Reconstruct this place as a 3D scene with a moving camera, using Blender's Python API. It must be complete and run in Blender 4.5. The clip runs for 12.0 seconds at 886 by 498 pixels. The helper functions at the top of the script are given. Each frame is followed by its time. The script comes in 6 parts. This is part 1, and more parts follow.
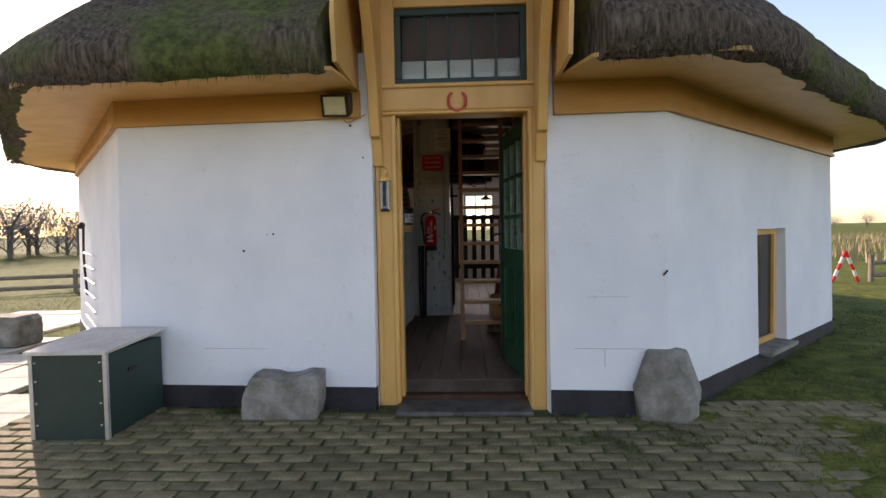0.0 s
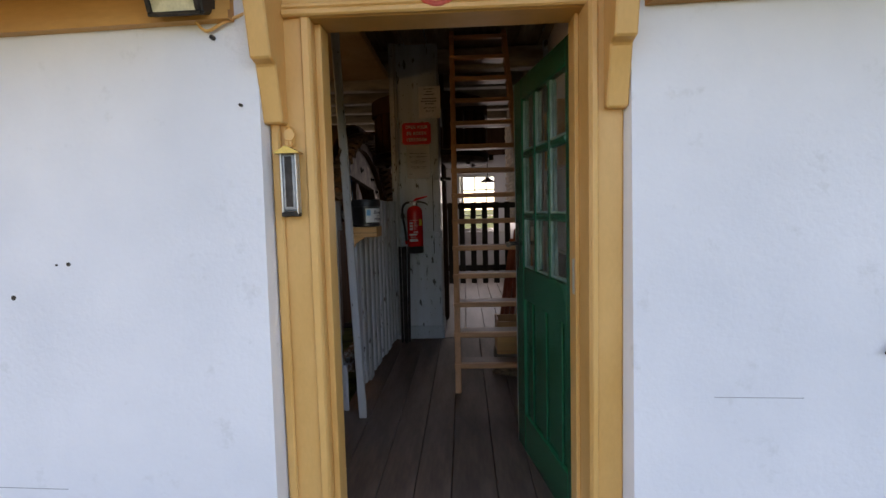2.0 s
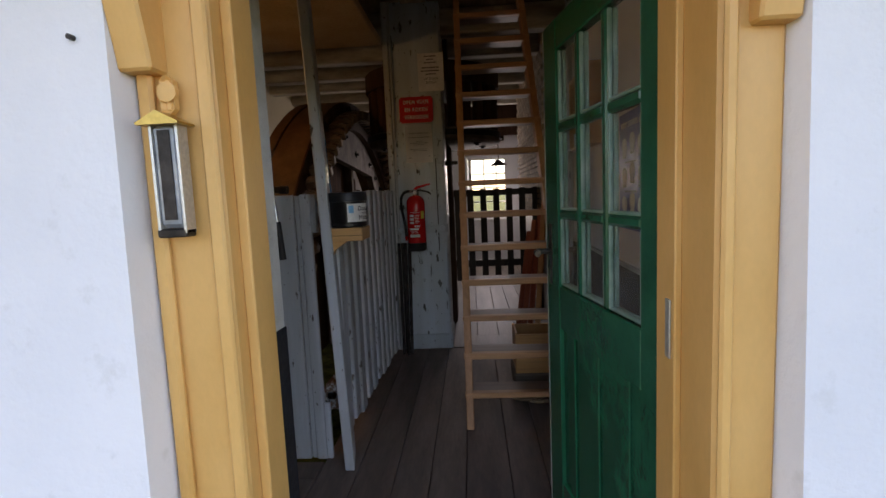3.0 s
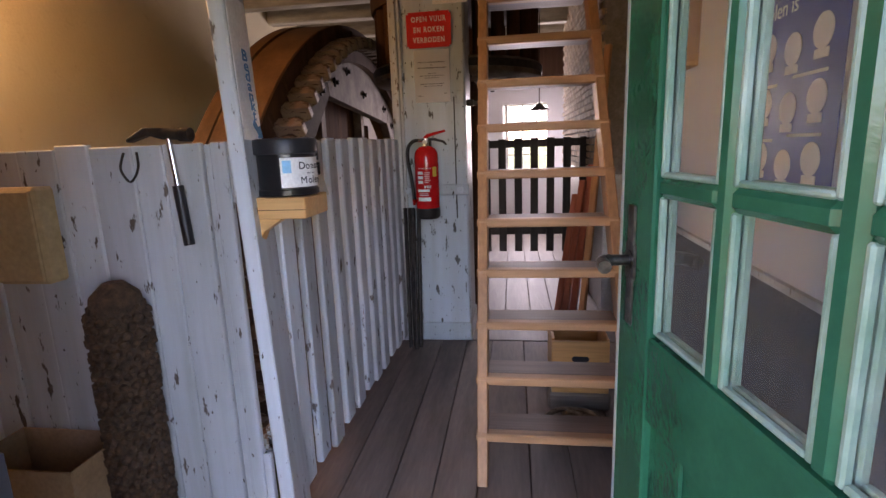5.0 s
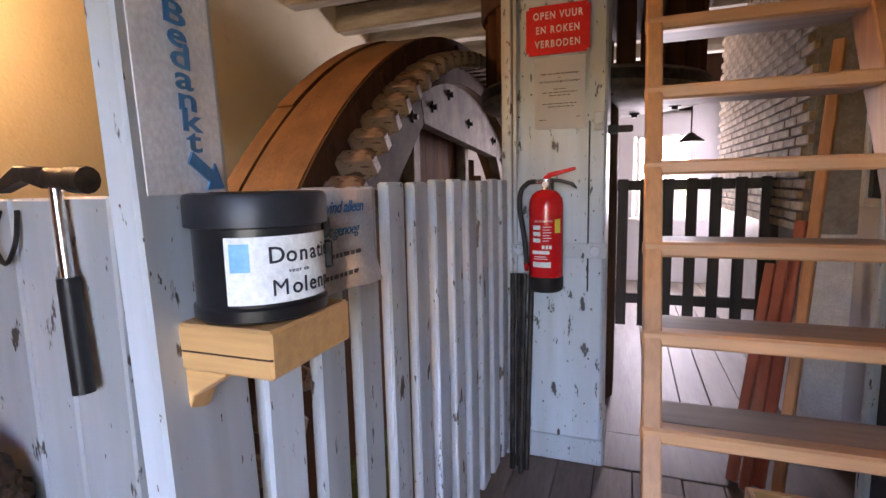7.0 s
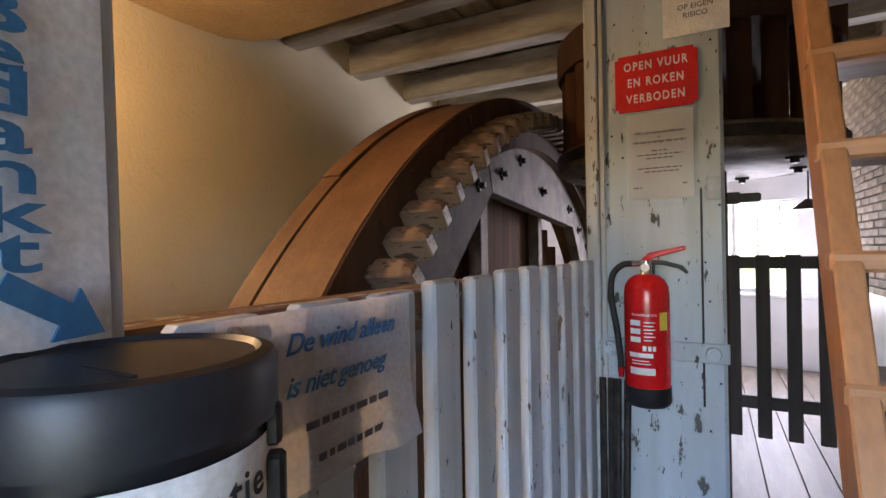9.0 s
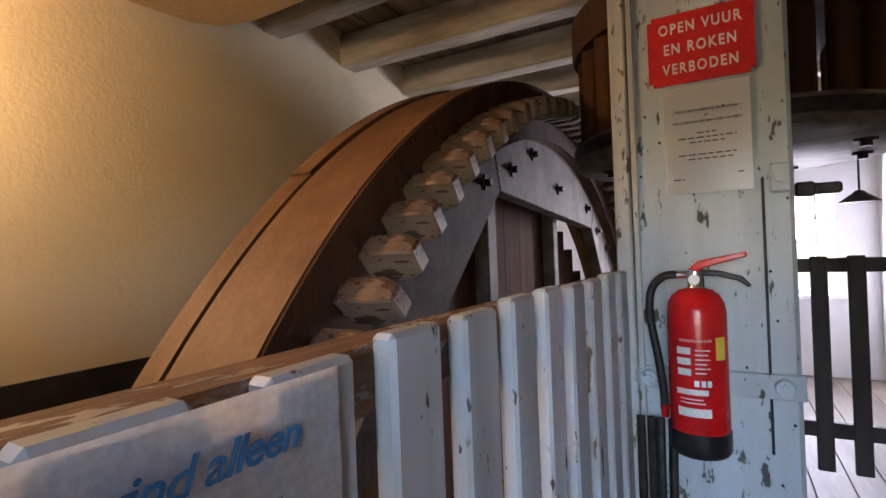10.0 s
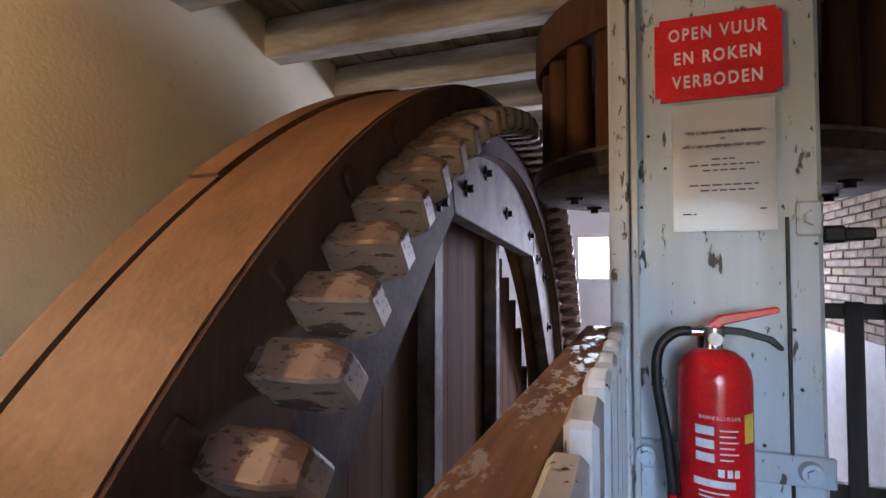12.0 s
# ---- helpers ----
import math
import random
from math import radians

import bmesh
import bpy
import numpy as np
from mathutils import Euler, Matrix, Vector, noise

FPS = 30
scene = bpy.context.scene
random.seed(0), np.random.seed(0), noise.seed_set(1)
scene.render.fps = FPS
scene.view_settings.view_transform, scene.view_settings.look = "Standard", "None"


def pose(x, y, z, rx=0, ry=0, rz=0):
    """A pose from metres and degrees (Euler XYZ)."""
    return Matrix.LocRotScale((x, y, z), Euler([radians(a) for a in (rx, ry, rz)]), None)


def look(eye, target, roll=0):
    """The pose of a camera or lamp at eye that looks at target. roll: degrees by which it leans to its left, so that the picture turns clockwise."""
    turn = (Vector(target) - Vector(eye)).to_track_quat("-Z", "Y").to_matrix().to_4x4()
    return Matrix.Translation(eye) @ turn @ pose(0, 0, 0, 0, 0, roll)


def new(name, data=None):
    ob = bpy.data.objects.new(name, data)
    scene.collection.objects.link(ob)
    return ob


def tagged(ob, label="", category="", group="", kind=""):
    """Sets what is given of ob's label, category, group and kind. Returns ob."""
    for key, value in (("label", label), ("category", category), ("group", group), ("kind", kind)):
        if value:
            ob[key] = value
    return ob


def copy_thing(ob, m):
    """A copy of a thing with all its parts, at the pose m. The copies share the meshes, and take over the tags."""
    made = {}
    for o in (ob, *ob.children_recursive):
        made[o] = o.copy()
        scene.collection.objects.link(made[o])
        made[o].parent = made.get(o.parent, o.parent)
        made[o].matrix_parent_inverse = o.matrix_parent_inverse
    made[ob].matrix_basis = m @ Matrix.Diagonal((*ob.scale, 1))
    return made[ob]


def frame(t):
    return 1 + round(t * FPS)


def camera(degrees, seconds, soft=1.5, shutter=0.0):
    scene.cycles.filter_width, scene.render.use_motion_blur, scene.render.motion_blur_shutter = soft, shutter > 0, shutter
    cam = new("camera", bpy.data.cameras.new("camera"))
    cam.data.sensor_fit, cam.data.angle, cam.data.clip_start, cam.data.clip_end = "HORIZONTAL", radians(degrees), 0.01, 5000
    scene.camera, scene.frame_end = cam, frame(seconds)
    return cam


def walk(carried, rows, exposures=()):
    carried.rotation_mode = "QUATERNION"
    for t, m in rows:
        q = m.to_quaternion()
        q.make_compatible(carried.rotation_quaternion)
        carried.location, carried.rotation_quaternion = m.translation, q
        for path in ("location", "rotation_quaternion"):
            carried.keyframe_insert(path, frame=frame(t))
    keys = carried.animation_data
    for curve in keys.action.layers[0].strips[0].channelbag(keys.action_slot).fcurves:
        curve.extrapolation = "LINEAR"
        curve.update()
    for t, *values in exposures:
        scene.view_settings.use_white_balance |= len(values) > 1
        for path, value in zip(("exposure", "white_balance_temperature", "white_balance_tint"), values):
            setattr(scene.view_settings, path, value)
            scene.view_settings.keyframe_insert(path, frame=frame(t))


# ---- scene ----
cam = camera(82.9, 12.0)
PATH = [
    (0, (0.039, -3.344, 1.142), (-0.05, -1.348, 1.064), -1.0),
    (0.5, (0.072, -2.88, 1.158), (-0.014, -0.885, 1.052), -1.0),
    (1, (0.088, -2.45, 1.189), (-0.001, -0.457, 1.051), -1.6),
    (1.5, (0.119, -2.04, 1.243), (0.03, -0.047, 1.112), -1.7),
    (2, (0.069, -1.642, 1.277), (-0.018, 0.35, 1.122), -1.5),
    (2.5, (0.05, -1.286, 1.306), (-0.045, 0.702, 1.107), -2.1),
    (4.3, (0.102, -0.18, 1.34), (-0.123, 1.788, 1.064), -2.1),
    (4.5, (0.112, -0.118, 1.339), (-0.131, 1.843, 1.03), -2.0),
    (5, (0.13, 0.025, 1.312), (-0.147, 1.965, 0.914), -2.1),
    (5.5, (0.079, 0.289, 1.307), (-0.196, 2.228, 0.904), -1.7),
    (6, (0.037, 0.52, 1.316), (-0.256, 2.456, 0.907), -2.2),
    (6.5, (-0.002, 0.766, 1.345), (-0.561, 2.665, 1.06), -1.5),
    (7, (-0.063, 0.924, 1.359), (-0.752, 2.783, 1.1), -1.3),
    (9, (-0.206, 1.298, 1.42), (-1.146, 3.063, 1.421), -1.0),
    (9.5, (-0.24, 1.434, 1.413), (-1.239, 3.167, 1.428), -2.3),
    (10, (-0.325, 1.629, 1.447), (-1.309, 3.371, 1.458), -2.2),
    (10.5, (-0.417, 1.793, 1.465), (-1.354, 3.56, 1.499), -1.7),
    (11, (-0.496, 1.88, 1.473), (-1.414, 3.657, 1.52), 0.3),
    (11.5, (-0.551, 1.893, 1.48), (-1.355, 3.724, 1.534), 0.7),
    (12, (-0.59, 1.909, 1.5), (-1.27, 3.788, 1.575), 0.1),
]
EXPOSURES = [(0.0, 1.1, 7400, 26), (0.5, 1.12, 7200, 28), (2.0, 1.65, 7100, 28), (2.7, 1.85, 7100, 28), (4.3, 2.95, 6700, 36), (5.0, 3.85, 6700, 38), (5.5, 4.2, 6800, 38), (6.0, 4.3, 6800, 38), (6.5, 4.6, 6600, 38), (9.0, 4.5, 5900, 26), (10.5, 4.4, 5700, 26), (11.0, 4.3, 5600, 29), (11.5, 4.5, 5400, 29), (12.0, 4.7, 5200, 28)]
walk(cam, [(t, look(eye, target, roll)) for t, eye, target, roll in PATH], EXPOSURES)

# ---- light ----
world = bpy.data.worlds.new("sky")
scene.world = world
world.use_nodes = True
wt = world.node_tree
sky = wt.nodes.new("ShaderNodeTexSky")
sky.sky_type, sky.sun_disc = "NISHITA", False
sky.sun_elevation, sky.sun_rotation = radians(22), radians(-44)
sky.air_density, sky.dust_density = 1.0, 0.5
wt.links.new(sky.outputs[0], wt.nodes["Background"].inputs[0])
wt.nodes["Background"].inputs[1].default_value = 0.15
sun = new("sun", bpy.data.lights.new("sun", "SUN"))
sun.data.energy, sun.data.angle, sun.data.color = 3.8, radians(0.6), (1.0, 0.9, 0.76)
sun.matrix_world = look((-8.2, 8.5, 4.9), (0, 0, 0.3))
bulb = new("wall_bulb_light", bpy.data.lights.new("wall_bulb_light", "POINT"))
bulb.data.energy, bulb.data.color, bulb.data.shadow_soft_size = 1.75, (1.0, 0.63, 0.26), 0.05
bulb.location = (-2.17, 1.75, 2.16)
window_light = new("window_daylight", bpy.data.lights.new("window_daylight", "AREA"))
window_light.data.shape, window_light.data.size, window_light.data.size_y = "RECTANGLE", 0.8, 1.1
window_light.data.energy, window_light.data.color = 4.5, (1.0, 0.97, 0.93)
window_light.matrix_world = look((0.35, 8.0, 1.45), (0.2, 3.0, 0.9))

# ---- materials ----
def mat_base(name, rough=0.7, metal=0.0, spec=0.4):
    m = bpy.data.materials.new(name)
    m.use_nodes = True
    nt = m.node_tree
    b = nt.nodes["Principled BSDF"]
    b.inputs["Roughness"].default_value = rough
    b.inputs["Metallic"].default_value = metal
    b.inputs["Specular IOR Level"].default_value = spec
    return m, nt, b


def noise_node(nt, scale, detail=5, stretch=(1, 1, 1), coord="Object", rough=0.55, distort=0.0):
    tc = nt.nodes.new("ShaderNodeTexCoord")
    mp = nt.nodes.new("ShaderNodeMapping")
    mp.inputs["Scale"].default_value = stretch
    n = nt.nodes.new("ShaderNodeTexNoise")
    n.inputs["Scale"].default_value, n.inputs["Detail"].default_value = scale, detail
    n.inputs["Roughness"].default_value, n.inputs["Distortion"].default_value = rough, distort
    nt.links.new(tc.outputs[coord], mp.inputs[0])
    nt.links.new(mp.outputs[0], n.inputs["Vector"])
    return n


def ramp(nt, src, stops):
    r = nt.nodes.new("ShaderNodeValToRGB")
    while len(r.color_ramp.elements) < len(stops):
        r.color_ramp.elements.new(0.5)
    for e, (p, c) in zip(r.color_ramp.elements, stops):
        e.position = p
        e.color = (*c, 1) if len(c) == 3 else c
    nt.links.new(src, r.inputs[0])
    return r


def mix(nt, fac, a, b, mode="MIX"):
    m = nt.nodes.new("ShaderNodeMix")
    m.data_type, m.blend_type = "RGBA", mode
    for sock, v in ((m.inputs[0], fac), (m.inputs[6], a), (m.inputs[7], b)):
        if isinstance(v, (int, float)):
            sock.default_value = v
        elif isinstance(v, tuple):
            sock.default_value = (*v, 1)
        else:
            nt.links.new(v, sock)
    return m.outputs[2]


def bump(nt, b, h, strength=0.3, dist=0.01):
    n = nt.nodes.new("ShaderNodeBump")
    n.inputs["Strength"].default_value, n.inputs["Distance"].default_value = strength, dist
    nt.links.new(h, n.inputs["Height"])
    nt.links.new(n.outputs[0], b.inputs["Normal"])


def two_tone(name, c1, c2, scale=6, stretch=(1, 1, 1), rough=0.7, fine=60, relief=0.25, metal=0.0, spec=0.4, vary=0.0, lo=0.35, hi=0.68, grain=0.6):
    """Broad blotches between two colours, fine grain on top, relief from the grain."""
    m, nt, b = mat_base(name, rough, metal, spec)
    n1 = noise_node(nt, scale, 6, stretch)
    n2 = noise_node(nt, fine, 4, stretch)
    r = ramp(nt, n1.outputs["Fac"], [(lo, c1), (hi, c2)])
    g = ramp(nt, n2.outputs["Fac"], [(0.3, (0.72, 0.72, 0.72)), (0.7, (1.1, 1.1, 1.1))])
    col = mix(nt, grain, r.outputs[0], g.outputs[0], "MULTIPLY")
    if vary:
        oi = nt.nodes.new("ShaderNodeObjectInfo")
        v = ramp(nt, oi.outputs["Random"], [(0, (1 - vary,) * 3), (1, (1 + vary,) * 3)])
        col = mix(nt, 1.0, col, v.outputs[0], "MULTIPLY")
    nt.links.new(col, b.inputs["Base Color"])
    bump(nt, b, n2.outputs["Fac"], relief, 0.006)
    return m


def wood(name, c1, c2, axis="z", rough=0.6, relief=0.25, vary=0.08, spec=0.4, fine=70):
    st = {"x": (0.06, 1, 1), "y": (1, 0.06, 1), "z": (1, 1, 0.06)}[axis]
    return two_tone(name, c1, c2, 9, st, rough, fine, relief, 0, spec, vary, 0.3, 0.7)


def chipped(name, paint, under, axis="z", amount=0.36, rough=0.45, stain=(0.30, 0.31, 0.30)):
    """Old paint with knocks, dirt streaks and bare wood showing through."""
    m, nt, b = mat_base(name, rough)
    st = {"x": (0.35, 1, 1), "y": (1, 0.35, 1), "z": (1, 1, 0.35)}[axis]
    st2 = {"x": (0.08, 1, 1), "y": (1, 0.08, 1), "z": (1, 1, 0.08)}[axis]
    chips = noise_node(nt, 22, 4, st, rough=0.62)
    grime = noise_node(nt, 5, 6, st2)
    grain = noise_node(nt, 75, 3, st2)
    specks = noise_node(nt, 70, 3, st, rough=0.6)
    big = ramp(nt, chips.outputs["Fac"], [(amount - 0.02, (1, 1, 1)), (amount + 0.015, (0, 0, 0))])
    small = ramp(nt, specks.outputs["Fac"], [(amount - 0.055, (1, 1, 1)), (amount - 0.035, (0, 0, 0))])
    mask = nt.nodes.new("ShaderNodeMix")
    mask.data_type, mask.blend_type = "RGBA", "LIGHTEN"
    mask.inputs[0].default_value = 1.0
    nt.links.new(big.outputs[0], mask.inputs[6])
    nt.links.new(small.outputs[0], mask.inputs[7])
    dirt = ramp(nt, grime.outputs["Fac"], [(0.36, stain), (0.62, paint)])
    w = ramp(nt, grain.outputs["Fac"], [(0.3, under), (0.75, tuple(1.9 * c for c in under))])
    oi = nt.nodes.new("ShaderNodeObjectInfo")
    v = ramp(nt, oi.outputs["Random"], [(0, (0.86,) * 3), (1, (1.1,) * 3)])
    col = mix(nt, 1.0, mix(nt, mask.outputs[2], dirt.outputs[0], w.outputs[0]), v.outputs[0], "MULTIPLY")
    nt.links.new(col, b.inputs["Base Color"])
    ro = ramp(nt, mask.outputs[2], [(0, (rough,) * 3), (1, (0.85,) * 3)])
    nt.links.new(ro.outputs[0], b.inputs["Roughness"])
    h = mix(nt, 0.25, mix(nt, 1.0, (1, 1, 1), mask.outputs[2], "SUBTRACT"), grain.outputs["Fac"])
    bump(nt, b, h, 0.4, 0.003)
    return m


def plain(name, c, rough=0.5, metal=0.0, spec=0.4):
    return two_tone(name, tuple(0.9 * x for x in c), tuple(min(1, 1.06 * x) for x in c), 12, rough=rough, fine=120, relief=0.06, metal=metal, spec=spec)


def plaster(name, c1, c2, stain, relief=0.35):
    """Lime-washed wall: lumpy, brushed, with faint stains and hairline flaws."""
    m, nt, b = mat_base(name, 0.9, spec=0.2)
    lump = noise_node(nt, 1.6, 5)
    fine = noise_node(nt, 55, 4)
    spots = noise_node(nt, 9, 8, rough=0.7)
    base = ramp(nt, lump.outputs["Fac"], [(0.35, c1), (0.65, c2)])
    sm = ramp(nt, spots.outputs["Fac"], [(0.60, (0, 0, 0)), (0.80, (0.7, 0.7, 0.7))])
    nt.links.new(mix(nt, sm.outputs[0], base.outputs[0], stain), b.inputs["Base Color"])
    add = nt.nodes.new("ShaderNodeMath")
    add.operation = "ADD"
    nt.links.new(spots.outputs["Fac"], add.inputs[0])
    nt.links.new(fine.outputs["Fac"], add.inputs[1])
    bump(nt, b, add.outputs[0], relief, 0.008)
    return m


M = {}
M["whitewash"] = plaster("whitewash", (0.70, 0.71, 0.74), (0.79, 0.79, 0.81), (0.55, 0.55, 0.54), 0.25)
M["old_plaster"] = plaster("old_plaster", (0.40, 0.39, 0.37), (0.74, 0.73, 0.70), (0.05, 0.05, 0.05), 0.9)
M["cream_plaster"] = plaster("cream_plaster", (0.74, 0.66, 0.46), (0.80, 0.72, 0.52), (0.55, 0.45, 0.27), 0.3)
M["inner_white"] = plaster("inner_white", (0.70, 0.71, 0.74), (0.76, 0.76, 0.78), (0.6, 0.6, 0.6), 0.15)
M["crack_grey"] = plain("crack_grey", (0.36, 0.36, 0.37), 0.9)
M["tar"] = two_tone("tar", (0.012, 0.012, 0.016), (0.035, 0.035, 0.042), 5, rough=0.65, fine=50, relief=0.5)
M["ochre"] = two_tone("ochre_paint", (0.64, 0.35, 0.10), (0.76, 0.45, 0.16), 4, (1, 1, 0.5), 0.42, 90, 0.06, vary=0.04, grain=0.15)
M["ochre_dark"] = two_tone("ochre_board", (0.44, 0.21, 0.05), (0.56, 0.29, 0.08), 4, (0.3, 1, 1), 0.5, 90, 0.1, grain=0.25)
M["green"] = two_tone("green_gloss_paint", (0.008, 0.085, 0.045), (0.014, 0.13, 0.07), 6, rough=0.2, fine=80, relief=0.08, spec=0.5, grain=0.25)
M["green_box"] = two_tone("green_box_paint", (0.015, 0.035, 0.030), (0.03, 0.055, 0.045), 3, rough=0.5, fine=70, relief=0.15)
M["lid"] = two_tone("weathered_lid", (0.50, 0.47, 0.42), (0.66, 0.63, 0.58), 5, rough=0.8, fine=60)
M["alu"] = plain("aluminium", (0.62, 0.62, 0.60), 0.4, 0.7)
M["bluegrey"] = chipped("blue_grey_paint", (0.56, 0.60, 0.65), (0.07, 0.055, 0.045), "z", 0.352, 0.42, (0.36, 0.375, 0.38))
M["bluegrey_y"] = chipped("blue_grey_paint_worn", (0.44, 0.47, 0.50), (0.10, 0.06, 0.035), "y", 0.50)
M["post_paint"] = chipped("post_paint", (0.50, 0.58, 0.64), (0.06, 0.06, 0.055), "z", 0.365, 0.38, (0.38, 0.42, 0.44))
M["pale_edge"] = chipped("pale_edge_paint", (0.60, 0.62, 0.62), (0.10, 0.07, 0.045), "z", 0.36)
M["pine"] = wood("ladder_pine", (0.42, 0.20, 0.085), (0.58, 0.31, 0.14), "z", 0.5, 0.2)
M["pine_x"] = wood("tread_pine", (0.44, 0.22, 0.10), (0.60, 0.33, 0.16), "x", 0.45, 0.2)
M["tread_worn"] = wood("worn_tread", (0.20, 0.13, 0.09), (0.34, 0.24, 0.17), "x", 0.5, 0.2)
M["shelf_wood"] = wood("shelf_pine", (0.56, 0.29, 0.10), (0.70, 0.40, 0.16), "x", 0.45, 0.15)
M["rim_wood"] = wood("rim_wood", (0.105, 0.052, 0.022), (0.19, 0.098, 0.042), "y", 0.62, 0.3, 0.12)
M["dark_wood"] = wood("dark_wood", (0.055, 0.028, 0.017), (0.095, 0.05, 0.031), "z", 0.8, 0.2, 0.12, 0.12)
M["cog_wood"] = chipped("cog_wood", (0.33, 0.235, 0.165), (0.075, 0.045, 0.030), "x", 0.44, 0.5, (0.14, 0.085, 0.058))
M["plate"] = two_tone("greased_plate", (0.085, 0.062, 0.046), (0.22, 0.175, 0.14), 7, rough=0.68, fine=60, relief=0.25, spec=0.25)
# darker brown for the felloes low on the wheel
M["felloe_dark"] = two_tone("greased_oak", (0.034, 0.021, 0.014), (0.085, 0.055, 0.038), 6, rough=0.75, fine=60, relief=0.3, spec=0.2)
M["panel_brown"] = wood("oiled_brown_board", (0.055, 0.023, 0.011), (0.115, 0.050, 0.022), "z", 0.85, 0.2, 0.1, 0.15)
M["beam"] = two_tone("limed_beam", (0.30, 0.25, 0.18), (0.70, 0.67, 0.58), 7, (0.2, 1, 1), 0.85, 50, 0.5, vary=0.1)
M["ceil_board"] = two_tone("ceiling_boards", (0.20, 0.15, 0.10), (0.46, 0.40, 0.31), 6, (1, 0.15, 1), 0.85, 50, 0.5)
M["soffit"] = two_tone("tan_panel", (0.42, 0.30, 0.15), (0.52, 0.39, 0.22), 3, rough=0.7, fine=50)
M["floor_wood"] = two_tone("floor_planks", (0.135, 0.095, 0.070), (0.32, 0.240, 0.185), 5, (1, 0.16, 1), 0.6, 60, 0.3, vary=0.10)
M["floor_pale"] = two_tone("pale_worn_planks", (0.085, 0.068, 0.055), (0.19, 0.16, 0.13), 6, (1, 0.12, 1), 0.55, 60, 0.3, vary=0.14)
M["stone"] = two_tone("weathered_stone", (0.15, 0.14, 0.11), (0.33, 0.31, 0.28), 7, rough=0.92, fine=45, relief=0.7)
M["wet_stone"] = two_tone("dark_worn_stone", (0.055, 0.050, 0.045), (0.15, 0.14, 0.125), 9, rough=0.6, fine=60, relief=0.5)
M["reflector"] = plain("reflector", (0.62, 0.58, 0.42), 0.3, 0.3)
M["brick_pave"] = two_tone("clinker", (0.13, 0.108, 0.050), (0.25, 0.205, 0.11), 9, rough=0.85, fine=70, relief=0.6, vary=0.28)
M["joint"] = two_tone("joint_sand", (0.040, 0.050, 0.014), (0.10, 0.115, 0.036), 12, rough=0.95, fine=80, relief=0.6)
M["chimney_brick"] = two_tone("yellow_brick", (0.40, 0.29, 0.17), (0.56, 0.43, 0.28), 10, rough=0.85, fine=60, relief=0.4, vary=0.2)
M["mortar"] = two_tone("mortar", (0.24, 0.22, 0.19), (0.34, 0.32, 0.28), 20, rough=0.95)
M["slab"] = two_tone("pale_slab", (0.46, 0.42, 0.36), (0.60, 0.56, 0.49), 5, rough=0.85, fine=60, vary=0.08)
M["red_paint"] = plain("extinguisher_red", (0.62, 0.012, 0.012), 0.22, 0, 0.5)
M["sign_red"] = plain("sign_red", (0.66, 0.022, 0.02), 0.4)
M["shoe_red"] = two_tone("faded_red", (0.45, 0.05, 0.03), (0.62, 0.10, 0.06), 14, rough=0.6)
M["paper"] = plain("paper", (0.80, 0.80, 0.79), 0.6)
M["laminate"] = two_tone("laminated_paper", (0.84, 0.85, 0.86), (0.88, 0.89, 0.90), 4, rough=0.16, fine=20, relief=0.0, spec=0.5, grain=0.1)
M["note_paper"] = plain("note_paper", (0.84, 0.83, 0.85), 0.3)
M["rail_worn"] = chipped("worn_rail_paint", (0.40, 0.37, 0.34), (0.15, 0.085, 0.050), "y", 0.53, 0.32, (0.24, 0.19, 0.15))
# pale green for the pane beads: daylight on the bevels put into the colour
M["mint"] = two_tone("sun_bleached_green", (0.13, 0.25, 0.185), (0.30, 0.41, 0.355), 8, rough=0.35, fine=60, grain=0.3)
M["ink"] = plain("ink", (0.03, 0.03, 0.04), 0.7)
M["ink_grey"] = plain("ink_grey", (0.12, 0.12, 0.15), 0.7)
M["ink_blue"] = plain("ink_blue", (0.05, 0.20, 0.42), 0.6)
M["sky_blue"] = plain("light_blue_print", (0.20, 0.50, 0.75), 0.5)
M["white"] = plain("white_print", (0.80, 0.80, 0.80), 0.5)
M["yellow"] = plain("yellow_print", (0.75, 0.55, 0.05), 0.5)
M["rubber"] = plain("black_rubber", (0.012, 0.012, 0.013), 0.45)
M["black_plastic"] = plain("black_plastic", (0.012, 0.012, 0.014), 0.28, 0, 0.5)
M["satin_black"] = two_tone("scuffed_black_plastic", (0.012, 0.013, 0.017), (0.028, 0.029, 0.034), 18, rough=0.42, fine=120, relief=0.05)
M["steel"] = plain("bright_steel", (0.65, 0.65, 0.66), 0.25, 1.0)
M["iron"] = two_tone("dark_iron", (0.02, 0.018, 0.016), (0.06, 0.05, 0.045), 20, rough=0.5, fine=90, relief=0.3, metal=0.6)
M["worn_iron"] = two_tone("tarnished_iron", (0.06, 0.052, 0.048), (0.20, 0.18, 0.165), 40, rough=0.30, fine=120, relief=0.2, metal=0.85)
M["tube_glass"] = two_tone("grey_tube_glass", (0.20, 0.22, 0.25), (0.36, 0.38, 0.41), 20, rough=0.12, fine=60, relief=0.0, spec=0.6)
M["brass"] = plain("brass", (0.50, 0.34, 0.10), 0.35, 1.0)
M["gate_brown"] = wood("gate_brown", (0.035, 0.026, 0.022), (0.07, 0.055, 0.045), "z", 0.6, 0.3)
M["white_paint"] = plain("white_paint", (0.76, 0.76, 0.74), 0.4)
